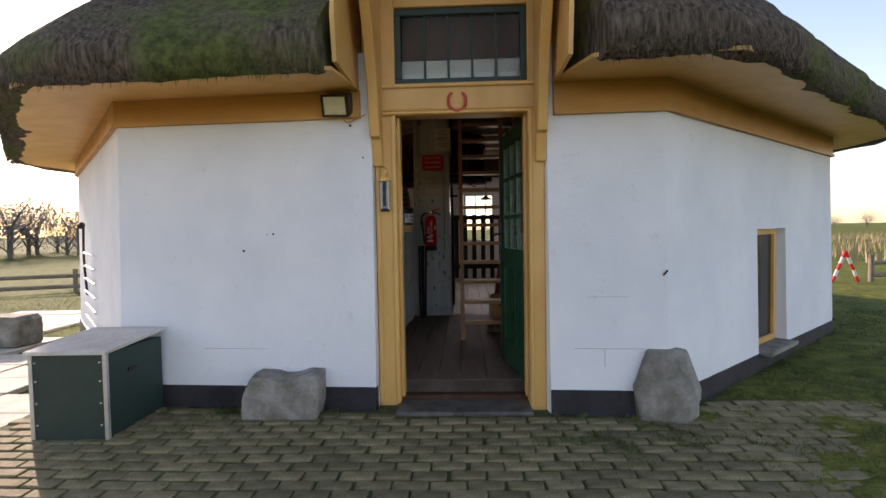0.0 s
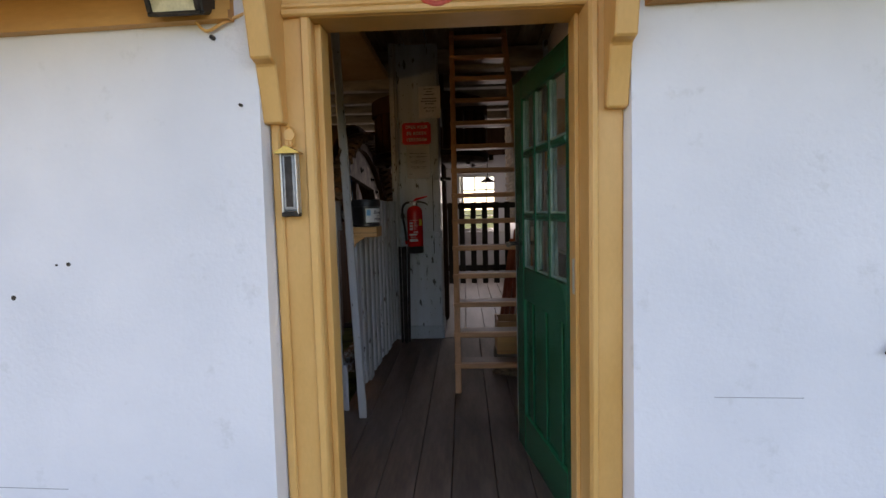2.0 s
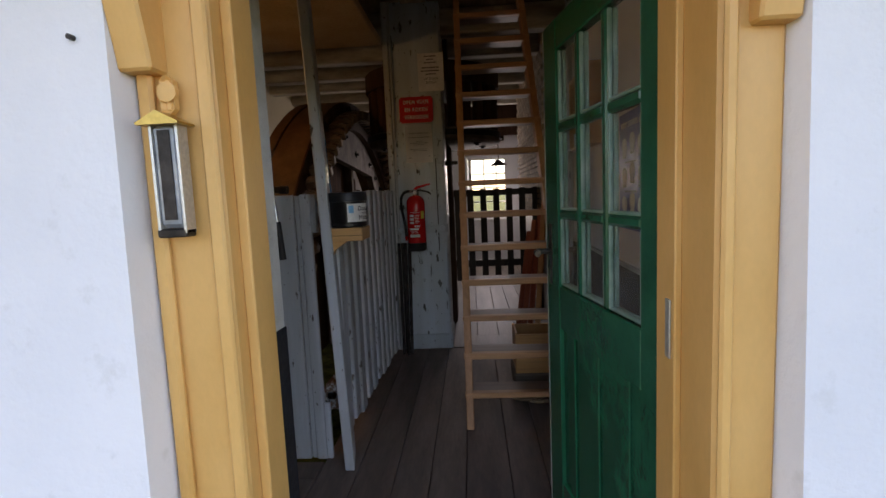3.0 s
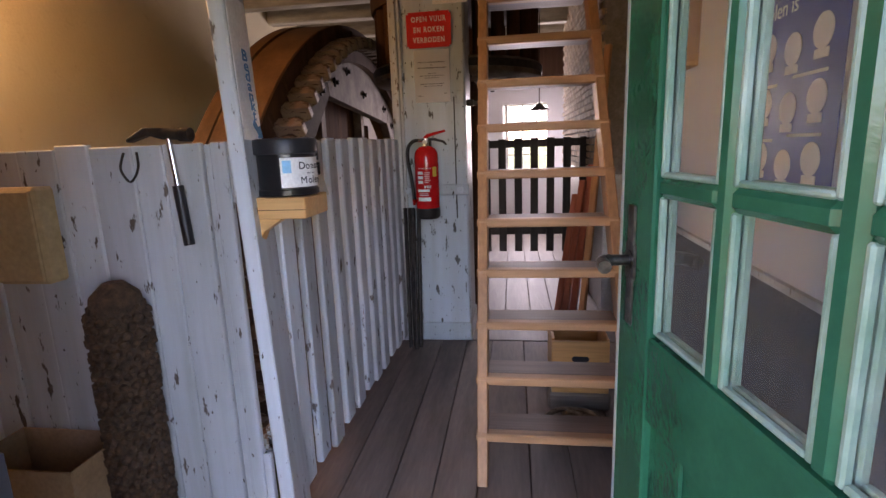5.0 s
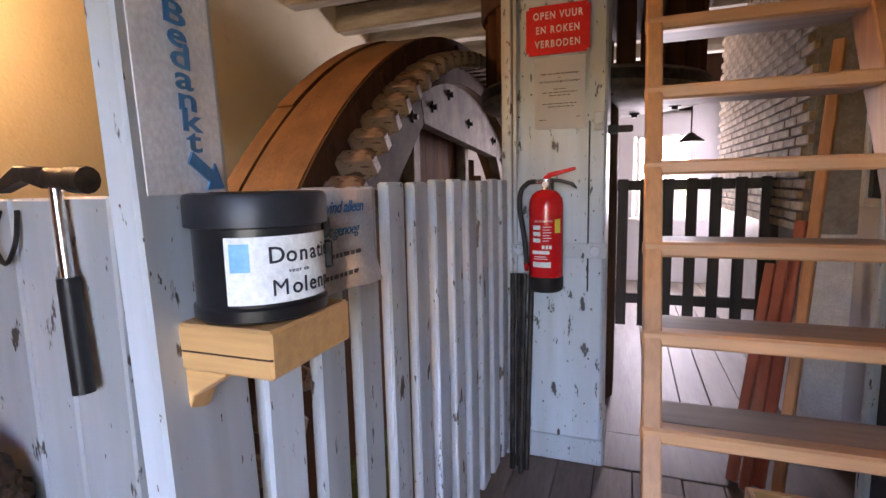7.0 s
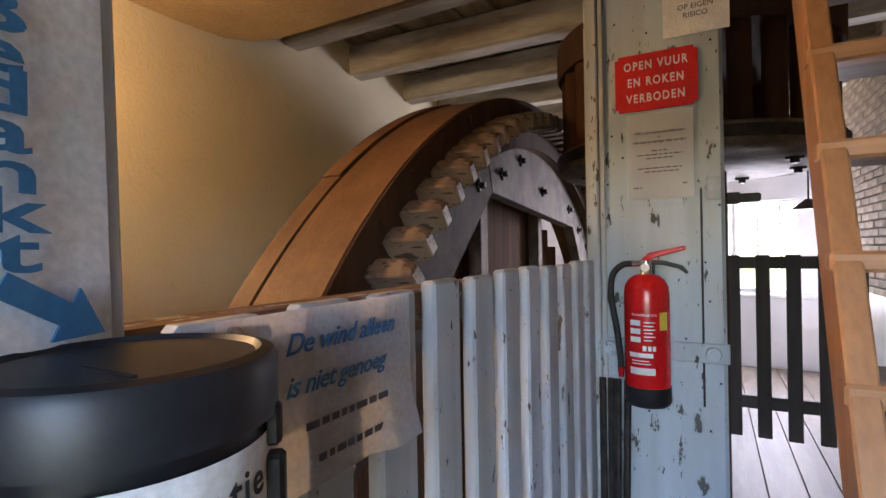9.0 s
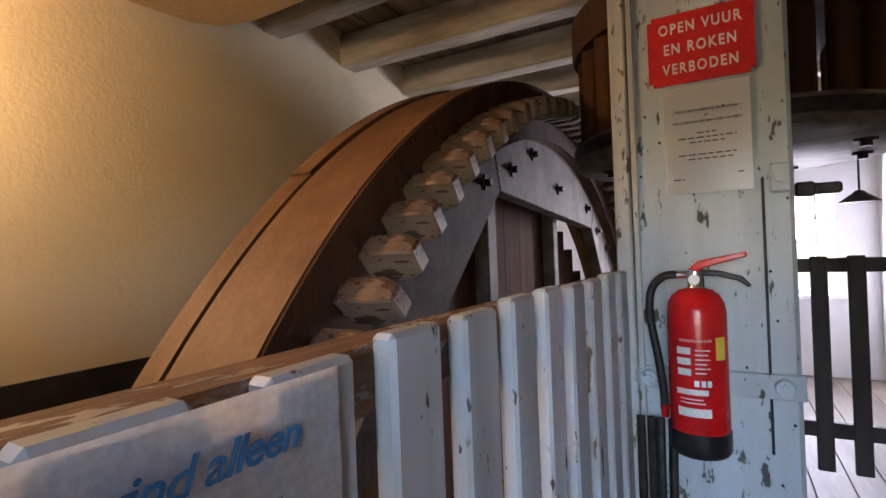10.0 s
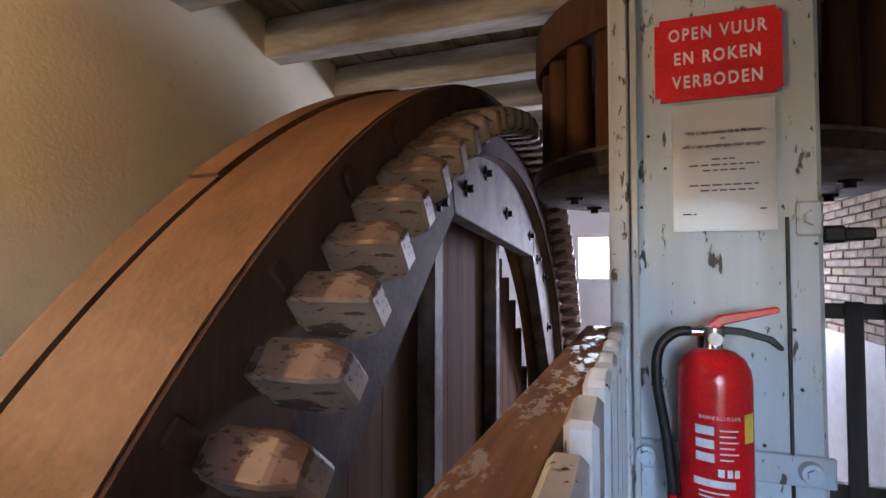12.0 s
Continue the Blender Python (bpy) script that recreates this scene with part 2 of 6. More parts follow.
M["poster_blue"] = two_tone("poster_blue", (0.045, 0.055, 0.30), (0.06, 0.075, 0.36), 3, rough=0.4, fine=80, relief=0.05)
M["cardboard"] = two_tone("cardboard", (0.30, 0.19, 0.10), (0.38, 0.25, 0.14), 5, rough=0.85, fine=60, relief=0.1)
M["fence_wood"] = wood("weathered_fence", (0.16, 0.13, 0.10), (0.28, 0.24, 0.19), "x", 0.85, 0.4)
M["tool_red"] = wood("red_brown_wood", (0.28, 0.06, 0.03), (0.42, 0.12, 0.06), "z", 0.5)
M["rope"] = two_tone("rope_fibre", (0.12, 0.085, 0.05), (0.26, 0.19, 0.12), 30, rough=0.95, fine=90, relief=0.6)
M["bristle"] = two_tone("brown_fibre", (0.035, 0.020, 0.011), (0.11, 0.062, 0.034), 45, rough=0.95, fine=110, relief=1.0)
# crowns greyed and lightened: the distance haze is put into the leaf colour
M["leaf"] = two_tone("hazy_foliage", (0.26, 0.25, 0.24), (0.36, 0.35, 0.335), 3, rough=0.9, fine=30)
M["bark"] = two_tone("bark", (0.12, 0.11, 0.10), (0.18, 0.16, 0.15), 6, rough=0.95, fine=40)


def glass_mat():
    m, nt, b = mat_base("window_glass", 0.03, 0, 0.5)
    b.inputs["Base Color"].default_value = (0.93, 0.97, 0.95, 1)
    b.inputs["Transmission Weight"].default_value = 1.0
    b.inputs["IOR"].default_value = 1.08
    n = noise_node(nt, 3, 2)
    bump(nt, b, n.outputs["Fac"], 0.05, 0.01)
    # a streaky grey diffuse film standing in for hazy reflections in the panes
    haze_film = nt.nodes.new("ShaderNodeBsdfDiffuse")
    haze_film.inputs["Color"].default_value = (0.55, 0.55, 0.56, 1)
    streak = noise_node(nt, 5, 5, (1, 1, 0.25))
    amt = ramp(nt, streak.outputs["Fac"], [(0.3, (0.015,) * 3), (0.75, (0.10,) * 3)])
    mx = nt.nodes.new("ShaderNodeMixShader")
    out = next(k for k in nt.nodes if k.type == "OUTPUT_MATERIAL")
    nt.links.new(amt.outputs[0], mx.inputs[0])
    nt.links.new(b.outputs[0], mx.inputs[1])
    nt.links.new(haze_film.outputs[0], mx.inputs[2])
    nt.links.new(mx.outputs[0], out.inputs["Surface"])
    return m


def dark_glass_mat():
    return plain("dim_pane", (0.012, 0.016, 0.018), 0.06, 0, 0.5)


M["glass"], M["dark_glass"] = glass_mat(), dark_glass_mat()


def lamp_mat(name, c, e):
    m, nt, b = mat_base(name, 0.4)
    b.inputs["Base Color"].default_value = (*c, 1)
    b.inputs["Emission Color"].default_value = (*c, 1)
    b.inputs["Emission Strength"].default_value = e
    return m


M["bulb"] = lamp_mat("lit_bulb", (1.0, 0.7, 0.35), 6)


def thatch_mat():
    m, nt, b = mat_base("thatch", 0.95, spec=0.15)
    straw = noise_node(nt, 46, 5, (1, 1, 0.16))
    patch = noise_node(nt, 1.3, 5)
    tuft = noise_node(nt, 15, 5, rough=0.65)
    s = ramp(nt, straw.outputs["Fac"], [(0.3, (0.035, 0.026, 0.020)), (0.72, (0.24, 0.185, 0.14))])
    g = ramp(nt, tuft.outputs["Fac"], [(0.3, (0.035, 0.045, 0.014)), (0.75, (0.17, 0.19, 0.06))])
    k = ramp(nt, patch.outputs["Fac"], [(0.49, (0, 0, 0)), (0.63, (1, 1, 1))])
    nt.links.new(mix(nt, k.outputs[0], s.outputs[0], g.outputs[0]), b.inputs["Base Color"])
    bump(nt, b, mix(nt, k.outputs[0], straw.outputs["Fac"], tuft.outputs["Fac"]), 1.0, 0.06)
    return m


M["thatch"] = thatch_mat()


def turf_mat():
    m, nt, b = mat_base("mossy_turf", 0.95, spec=0.1)
    broad = noise_node(nt, 0.7, 6)
    clump = noise_node(nt, 7, 6, rough=0.65)
    fine = noise_node(nt, 60, 4)
    c1 = ramp(nt, clump.outputs["Fac"], [(0.32, (0.045, 0.055, 0.018)), (0.55, (0.11, 0.135, 0.036)), (0.75, (0.19, 0.19, 0.07))])
    c2 = ramp(nt, broad.outputs["Fac"], [(0.35, (0.85, 0.95, 0.75)), (0.7, (1.5, 1.25, 0.95))])
    g = ramp(nt, fine.outputs["Fac"], [(0.3, (0.6, 0.6, 0.6)), (0.7, (1.15, 1.15, 1.15))])
    nt.links.new(mix(nt, 1.0, mix(nt, 1.0, c1.outputs[0], c2.outputs[0], "MULTIPLY"), g.outputs[0], "MULTIPLY"), b.inputs["Base Color"])
    bump(nt, b, clump.outputs["Fac"], 0.8, 0.04)
    return m


M["turf"] = turf_mat()
M["blade"] = two_tone("grass_blades", (0.055, 0.075, 0.020), (0.13, 0.155, 0.05), 5, rough=0.8, fine=30, relief=0.0)


# ---- mesh helpers ----
def box(bm, x0, x1, y0, y1, z0, z1, bevel=0.0, seg=1, m=None):
    """An axis-aligned block with bevelled edges, moved by m."""
    r = bmesh.ops.create_cube(bm, size=1.0)
    vs = r["verts"]
    for v in vs:
        v.co = Vector((x0 + (v.co.x + 0.5) * (x1 - x0), y0 + (v.co.y + 0.5) * (y1 - y0), z0 + (v.co.z + 0.5) * (z1 - z0)))
    if bevel > 0:
        es = list({e for v in vs for e in v.link_edges})
        out = bmesh.ops.bevel(bm, geom=es, offset=bevel, segments=seg, profile=0.5, affect="EDGES")
        vs = list({v for f in out["faces"] for v in f.verts} | {v for v in vs if v.is_valid})
        vs = list({v for f in {f for v in vs for f in v.link_faces} for v in f.verts})
    if m is not None:
        bmesh.ops.transform(bm, matrix=m, verts=vs)
    return vs


def cyl(bm, a, b, r0, r1=None, seg=20, caps=True):
    """A round bar from a to b."""
    a, b = Vector(a), Vector(b)
    q = (b - a).to_track_quat("Z", "Y").to_matrix().to_4x4()
    bmesh.ops.create_cone(bm, cap_ends=caps, segments=seg, radius1=r0, radius2=r0 if r1 is None else r1, depth=(b - a).length,
                          matrix=Matrix.Translation((a + b) / 2) @ q)


def lathe(bm, prof, centre, seg=32):
    """Turn a profile of (radius, z) about the vertical through centre."""
    cx, cy, cz = centre
    rings = []
    for r, z in prof:
        rings.append([bm.verts.new((cx + r * math.cos(2 * math.pi * i / seg), cy + r * math.sin(2 * math.pi * i / seg), cz + z)) for i in range(seg)])
    for a, b in zip(rings, rings[1:]):
        for i in range(seg):
            j = (i + 1) % seg
            bm.faces.new((a[i], a[j], b[j], b[i]))
    bm.faces.new(list(reversed(rings[0])))
    bm.faces.new(rings[-1])


def tube(bm, pts, r, seg=10):
    """A hose or bent rod through the points, smoothed."""
    pts = [Vector(p) for p in pts]
    fine = []
    n = len(pts)
    for i in range(n - 1):
        p0, p1, p2, p3 = pts[max(i - 1, 0)], pts[i], pts[i + 1], pts[min(i + 2, n - 1)]
        for k in range(5):
            t = k / 5
            fine.append(0.5 * ((2 * p1) + (p2 - p0) * t + (2 * p0 - 5 * p1 + 4 * p2 - p3) * t * t + (3 * p1 - p0 - 3 * p2 + p3) * t ** 3))
    fine.append(pts[-1])
    rings = []
    for i, p in enumerate(fine):
        d = (fine[min(i + 1, len(fine) - 1)] - fine[max(i - 1, 0)]).normalized()
        u = d.orthogonal().normalized() if not rings else (u - d * u.dot(d)).normalized()
        w = d.cross(u)
        rings.append([bm.verts.new(p + r * (math.cos(2 * math.pi * k / seg) * u + math.sin(2 * math.pi * k / seg) * w)) for k in range(seg)])
    for a, b in zip(rings, rings[1:]):
        for k in range(seg):
            bm.faces.new((a[k], a[(k + 1) % seg], b[(k + 1) % seg], b[k]))
    bm.faces.new(list(reversed(rings[0])))
    bm.faces.new(rings[-1])


def prism(bm, poly, d, bevel=0.0):
    """Extrude a flat outline (3D points) by the vector d."""
    a = [bm.verts.new(p) for p in poly]
    b = [bm.verts.new(Vector(p) + Vector(d)) for p in poly]
    n = len(a)
    fs = [bm.faces.new(a), bm.faces.new(list(reversed(b)))]
    for i in range(n):
        fs.append(bm.faces.new((a[(i + 1) % n], a[i], b[i], b[(i + 1) % n])))
    bmesh.ops.recalc_face_normals(bm, faces=fs)
    if bevel:
        bmesh.ops.bevel(bm, geom=list({e for f in fs for e in f.edges}), offset=bevel, segments=1, affect="EDGES")


def world_of(ob):
    return ob.matrix_basis if ob.type == "EMPTY" else Matrix()


def finish(name, bm, material, smooth=0):
    me = bpy.data.meshes.new(name)
    bmesh.ops.recalc_face_normals(bm, faces=bm.faces)
    bm.to_mesh(me)
    bm.free()
    me.materials.append(M[material] if isinstance(material, str) else material)
    if smooth:
        me.shade_smooth()
        me.set_sharp_from_angle(angle=radians(smooth))
    return me


def part(name, bm, material, parent, label="", smooth=0):
    ob = new(name, finish(name, bm, material, smooth))
    ob.parent = parent
    ob.matrix_parent_inverse = world_of(parent).inverted()
    if label:
        ob["label"] = label
    return ob


def solo(name, bm, material, label, category, group="", kind="", smooth=0):
    return tagged(new(name, finish(name, bm, material, smooth)), label, category, group, kind)


def thing(name, at, label, category, group="", kind=""):
    ob = new(name)
    ob.matrix_basis = Matrix.Translation(at)
    ob.empty_display_size = 0.1
    return tagged(ob, label, category, group, kind)


def block(name, dims, material, parent, bevel=0.004, label="", m=None, smooth=0):
    bm = bmesh.new()
    box(bm, *dims, bevel=bevel, m=m)
    return part(name, bm, material, parent, label, smooth)


def text_part(name, body, size, m, material, parent, depth=0.0006, spread=1.0, align="LEFT", bold=0.0, wide=1.0, slant=0.0):
    """Raised lettering in the built-in font as a mesh."""
    cu = bpy.data.curves.new(name, "FONT")
    cu.shear = slant
    cu.body, cu.size, cu.extrude, cu.resolution_u, cu.align_x, cu.space_character, cu.offset = body, size, depth, 3, align, spread, bold
    tmp = bpy.data.objects.new(name, cu)
    scene.collection.objects.link(tmp)
    me = bpy.data.meshes.new_from_object(tmp.evaluated_get(bpy.context.evaluated_depsgraph_get()))
    bpy.data.objects.remove(tmp)
    me.transform(Matrix.Diagonal((wide, 1, 1, 1)))
    me.transform(m)
    me.materials.clear()
    me.materials.append(M[material])
    me.name = name
    ob = new(name, me)
    ob.parent = parent
    ob.matrix_parent_inverse = world_of(parent).inverted()
    return ob


def facing(o, right, up):
    """A pose whose x runs along right and whose y runs along up."""
    r, u = Vector(right).normalized(), Vector(up).normalized()
    n = r.cross(u)
    return Matrix(((r.x, u.x, n.x, o[0]), (r.y, u.y, n.y, o[1]), (r.z, u.z, n.z, o[2]), (0, 0, 0, 1)))


def bars(name, o, right, up, lines, material, parent, h=0.004):
    """Unreadable lines of print, each (offset along, offset up, length)."""
    bm = bmesh.new()
    f = facing(o, right, up)
    for a, u, ln in lines:
        k = 0.0
        while k < ln - 0.004:
            w = min(random.uniform(0.008, 0.022), ln - k)
            box(bm, a + k, a + k + w, u - h / 2, u + h / 2, 0, 0.0006, m=f)
            k += w + 0.005
    ob = part(name, bm, material, parent)
    ob["kind"] = "stuff"
    return ob

# ---- the mill's shell ----
CX, CY, APO = -0.298, 4.30, 4.364
L0, R0 = Vector((-2.33, 0.036, 0)), Vector((1.28, -0.152, 0))
CEN = Vector((CX, CY, 0))
CORN = []
for k in range(8):
    q = Matrix.Rotation(radians(45 * k), 3, "Z")
    CORN.append(CEN + q @ (R0 - CEN))
# side k runs from CORN[k - 1] to CORN[k]; side 0 is the front with the door


def ring(k, d):
    """Corner k moved so that the faces shift outward by d."""
    return CEN + (CORN[k % 8] - CEN) * ((APO + d) / APO)


def along(k, s, d):
    """The point a share s along side k, moved outward by d."""
    return ring(k - 1, d).lerp(ring(k, d), s)


def wall_panel(bm, k, s0, s1, z0, z1, t=0.5, flare=0.05, proud=0.0):
    """A stretch of side k: outer face flared at the foot, t thick."""
    def fl(z):
        return proud + flare * (2.3 - z) / 2.6
    vs = []
    for z in (z0, z1):
        for s, d in ((s0, fl(z)), (s1, fl(z)), (s1, -t), (s0, -t)):
            p = along(k, s, d)
            vs.append(bm.verts.new((p.x, p.y, z)))
    for f in ((3, 2, 1, 0), (4, 5, 6, 7), (0, 1, 5, 4), (1, 2, 6, 5), (2, 3, 7, 6), (3, 0, 4, 7)):
        bm.faces.new([vs[i] for i in f])


def share(k, x):
    a, b = CORN[k - 1], CORN[k]
    return (x - a.x) / (b.x - a.x)


S_L, S_R = share(0, -0.56), share(0, 0.562)
names = ["wall_south", "wall_southeast", "wall_east", "wall_northeast", "wall_north", "wall_northwest", "wall_west", "wall_southwest"]
W0, W1 = 1.487 / 3.615, 2.16 / 3.615
for k in range(8):
    bm, tb = bmesh.new(), bmesh.new()
    if k == 0:
        spans = [(0, S_L, -0.3, 2.3), (share(0, 0.90), 1, -0.3, 2.3)]
        wall_panel(bm, 0, S_R, share(0, 0.90), -0.3, 2.3, 0.22)
        plinth = [(0, S_L), (S_R, 1)]
    elif k == 1:
        spans = [(0, W0, -0.3, 2.3), (W1, 1, -0.3, 2.3), (W0, W1, -0.3, 0.10), (W0, W1, 1.10, 2.3)]
        plinth = [(0, W0), (W0, W1), (W1, 1)]
    elif k == 4:
        s0, s1, s2, s3 = share(4, 0.78), share(4, 0.02), share(4, -0.72), share(4, -1.22)
        spans = [(0, s0, -0.3, 3.2), (s1, s2, -0.3, 3.2), (s3, 1, -0.3, 3.2), (s2, s3, -0.3, 1.32), (s2, s3, 1.92, 3.2), (s0, s1, -0.3, 0.85), (s0, s1, 1.92, 2.18), (s0, s1, 2.52, 3.2)]
        plinth = []
    else:
        spans, plinth = [(0, 1, -0.3, 2.3)], [(0, 1)]
    for s0, s1, z0, z1 in spans:
        wall_panel(bm, k, s0, s1, z0, z1, 0.566 if k == 0 else 0.5)
    ob = solo(names[k], bm, "whitewash", "thick white-washed masonry wall of the mill", "wall", kind="structure")
    if k == 0:
        for xa, xb, za, zb in ((0.72, 1.20, 0.372, 0.375), (0.905, 0.908, 0.26, 0.372), (0.80, 1.05, 0.70, 0.702), (-1.75, -1.30, 0.36, 0.362)):
            cb_ = bmesh.new()
            a, b = along(0, share(0, xa), 0.0), along(0, share(0, xb), 0.0)
            o = 0.05 * (2.3 - za) / 2.6
            prism(cb_, [(a.x, a.y - o - 0.0015, za), (b.x, b.y - o - 0.0015, za), (b.x, b.y - o - 0.0015, zb), (a.x, a.y - o - 0.0015, zb)], (0, 0.01, 0))
            part("hairline_crack", cb_, "crack_grey", ob, "grey hairline crack in the whitewash")
    if plinth:
        for s0, s1 in plinth:
            wall_panel(tb, k, s0, s1, -0.3, 0.11 if k != 1 else 0.085, 0.02, 0.05, 0.012)
        part("plinth", tb, "tar", ob, "black tarred plinth")

bm = bmesh.new()
for k in range(8):
    wall_panel(bm, k, 0, 1, 1.95, 2.75, 0.60, 0, -0.50)
solo("wall_roof_lining", bm, "dark_wood", "dark boarding inside the roof", "wall", kind="structure").location.z = 0.35
for k, s0, s1 in ((0, 0, share(0, -0.63)), (0, share(0, 0.60), 1), (1, 0, 1), (2, 0, 1), (7, 0, 1), (6, 0, 1)):
    bm = bmesh.new()
    zf = 0.028 if k in (6, 7) or (k == 0 and s0 == 0) else 0.0
    wall_panel(bm, k, s0, s1, 1.875 + zf, 2.05, 0.01, 0, 0.03)
    wall_panel(bm, k, s0, s1, 1.847 + zf, 1.875 + zf, 0.01, 0, 0.045)
    ob = solo("trim_fascia", bm, "ochre_dark", "ochre-painted fascia board under the eave", "trim", kind="structure")
    bm = bmesh.new()
    a, b, c, d = along(k, s0, 0.03), along(k, s1, 0.03), along(k, s1, 0.56), along(k, s0, 0.56)
    prism(bm, [(a.x, a.y, 2.052), (b.x, b.y, 2.052), (c.x, c.y, 2.02), (d.x, d.y, 2.02)], (0, 0, 0.02))
    part("soffit_board", bm, "ochre", ob, "ochre soffit boards")

# thatch: one closed section swept round the eight sides, open over the door
PROF = [(-0.02, 2.075), (0.25, 2.06), (0.50, 2.035), (0.585, 1.995), (0.64, 2.03), (0.665, 2.10), (0.655, 2.18), (0.60, 2.27), (0.50, 2.38), (0.36, 2.53), (0.19, 2.71),
        (0.0, 2.91), (-0.20, 3.12), (-0.5, 3.44), (-1.0, 3.97), (-2.2, 5.3), (-2.5, 5.3), (-1.4, 4.0), (-0.6, 3.16), (-0.15, 2.55)]
stations = []
seq = [(0, share(0, 0.625), 1.0)] + [(k, 0.0, 1.0) for k in range(1, 8)] + [(0, 0.0, share(0, -0.665))]
for k, s0, s1 in seq:
    n = 46 if k in (0, 1, 7) else 10
    for i in range(n + (1 if (k, s0) == (0, 0.0) else 0)):
        stations.append((k, s0 + (s1 - s0) * i / n))
bm = bmesh.new()
rows = []
for k, s in stations:
    row = []
    round_off = 0.10 * max(0.0, 1 - min(s, 1 - s) * 3.6 / 0.35) ** 2 if 0 < k or s > 0.9 or s < 0.1 else 0
    for j, (d, z) in enumerate(PROF):
        p = along(k, s, d - (round_off if 2 < j < 14 else 0))
        v = Vector((p.x, p.y, z))
        if 2 <= j <= 15:
            o = (v - Vector((CX, CY, z))).normalized()
            v += o * (0.035 * noise.noise(v * 2.2) + 0.022 * noise.noise(v * 8.0) + 0.012 * noise.noise(v * 23.0))
            v.z += 0.02 * noise.noise(v * 3.1 + Vector((7, 1, 2))) + 0.012 * noise.noise(v * 19)
        row.append(bm.verts.new(v))
    rows.append(row)
np_ = len(PROF)
for a, b in zip(rows, rows[1:]):
    for j in range(np_):
        jj = (j + 1) % np_
        bm.faces.new((a[j], b[j], b[jj], a[jj]))
bm.faces.new(rows[0])
bm.faces.new(list(reversed(rows[-1])))
roof = solo("thatched_roof", bm, "thatch", "thick mossy reed thatch with a ragged eave", "roof", kind="structure", smooth=60)
# loose reed ends along the eave
bm = bmesh.new()
for k, s0, s1 in ((0, share(0, 0.63), 1.0), (0, 0.0, share(0, -0.67)), (1, 0, 1), (7, 0, 1)):
    n = int(1500 * abs(s1 - s0))
    for i in range(n):
        s = random.uniform(s0, s1)
        p = along(k, s, random.uniform(0.56, 0.665))
        q = along(k, s, 0.9) - along(k, s, 0.5)
        z = random.uniform(2.02, 2.09)
        a = Vector((p.x, p.y, z))
        b = a + q.normalized() * random.uniform(0.0, 0.03) + Vector((random.uniform(-0.01, 0.01), 0, -random.uniform(0.03, 0.075)))
        w = Vector((0.0035, 0.001, 0))
        bm.faces.new([bm.verts.new(a - w), bm.verts.new(a + w), bm.verts.new(b)])
part("reed_ends", bm, "thatch", roof, "loose reed ends")["kind"] = "stuff"

# ---- door surround ----
door_case = thing("door_1", (0, 0.05, 0), "ochre-painted timber doorway with moulded jambs and brackets", "doorway", kind="structure")


def jamb(x0, x1, inner):
    bm = bmesh.new()
    box(bm, x0, x1, 0.0, 0.14, -0.06, 2.02, 0.008)
    o = x1 if inner > 0 else x0
    box(bm, min(o, o + inner * 0.022), max(o, o + inner * 0.022), 0.045, 0.14, 0.0, 1.90, 0.003)
    f = x0 if inner > 0 else x1
    box(bm, min(f, f + inner * 0.03), max(f, f + inner * 0.03), -0.018, 0.0, -0.03, 2.0, 0.006)
    g = x1 - 0.03 if inner > 0 else x0
    box(bm, g, g + 0.03, -0.012, 0.0, -0.03, 1.95, 0.005)
    return part("jamb", bm, "ochre", door_case)


jamb(-0.552, -0.412, 1)
bm = bmesh.new()
box(bm, 0.452, 0.557, -0.088, 0.14, -0.06, 1.90, 0.008)
box(bm, 0.456, 0.478, -0.100, -0.087, -0.03, 1.90, 0.005)
box(bm, 0.438, 0.453, 0.045, 0.14, 0.0, 1.90, 0.003)
part("jamb", bm, "ochre", door_case)
bm = bmesh.new()
box(bm, -0.56, 0.565, -0.004, 0.14, 1.90, 2.105, 0.006)
box(bm, -0.50, 0.52, -0.024, -0.004, 1.902, 1.925, 0.006)
box(bm, -0.50, 0.52, -0.016, -0.004, 1.928, 1.945, 0.005)
box(bm, -0.57, 0.575, -0.022, 0.0, 2.078, 2.105, 0.006)
part("lintel", bm, "ochre", door_case)
bm = bmesh.new()
box(bm, -0.63, -0.412, 0.01, 0.13, 2.105, 3.3, 0.005)
box(bm, 0.462, 0.60, 0.01, 0.13, 2.105, 3.3, 0.005)
box(bm, -0.412, 0.462, 0.01, 0.13, 2.61, 3.3, 0.005)
part("gable_board", bm, "ochre", door_case)
for x0, x1 in ((-0.665, -0.64), (0.60, 0.625)):
    bm = bmesh.new()
    prism(bm, [(x0, 0.1, 2.04), (x0, -0.62, 2.06), (x0, -0.66, 2.3), (x0, -0.5, 3.25), (x0, 0.1, 3.25)], (x1 - x0, 0, 0))
    part("cheek_board", bm, "ochre", door_case)
bm = bmesh.new()
box(bm, -0.95, 0.92, -0.85, 0.6, 3.05, 3.12, 0.01)
part("hood", bm, "ochre", door_case, "boarded hood above the door")


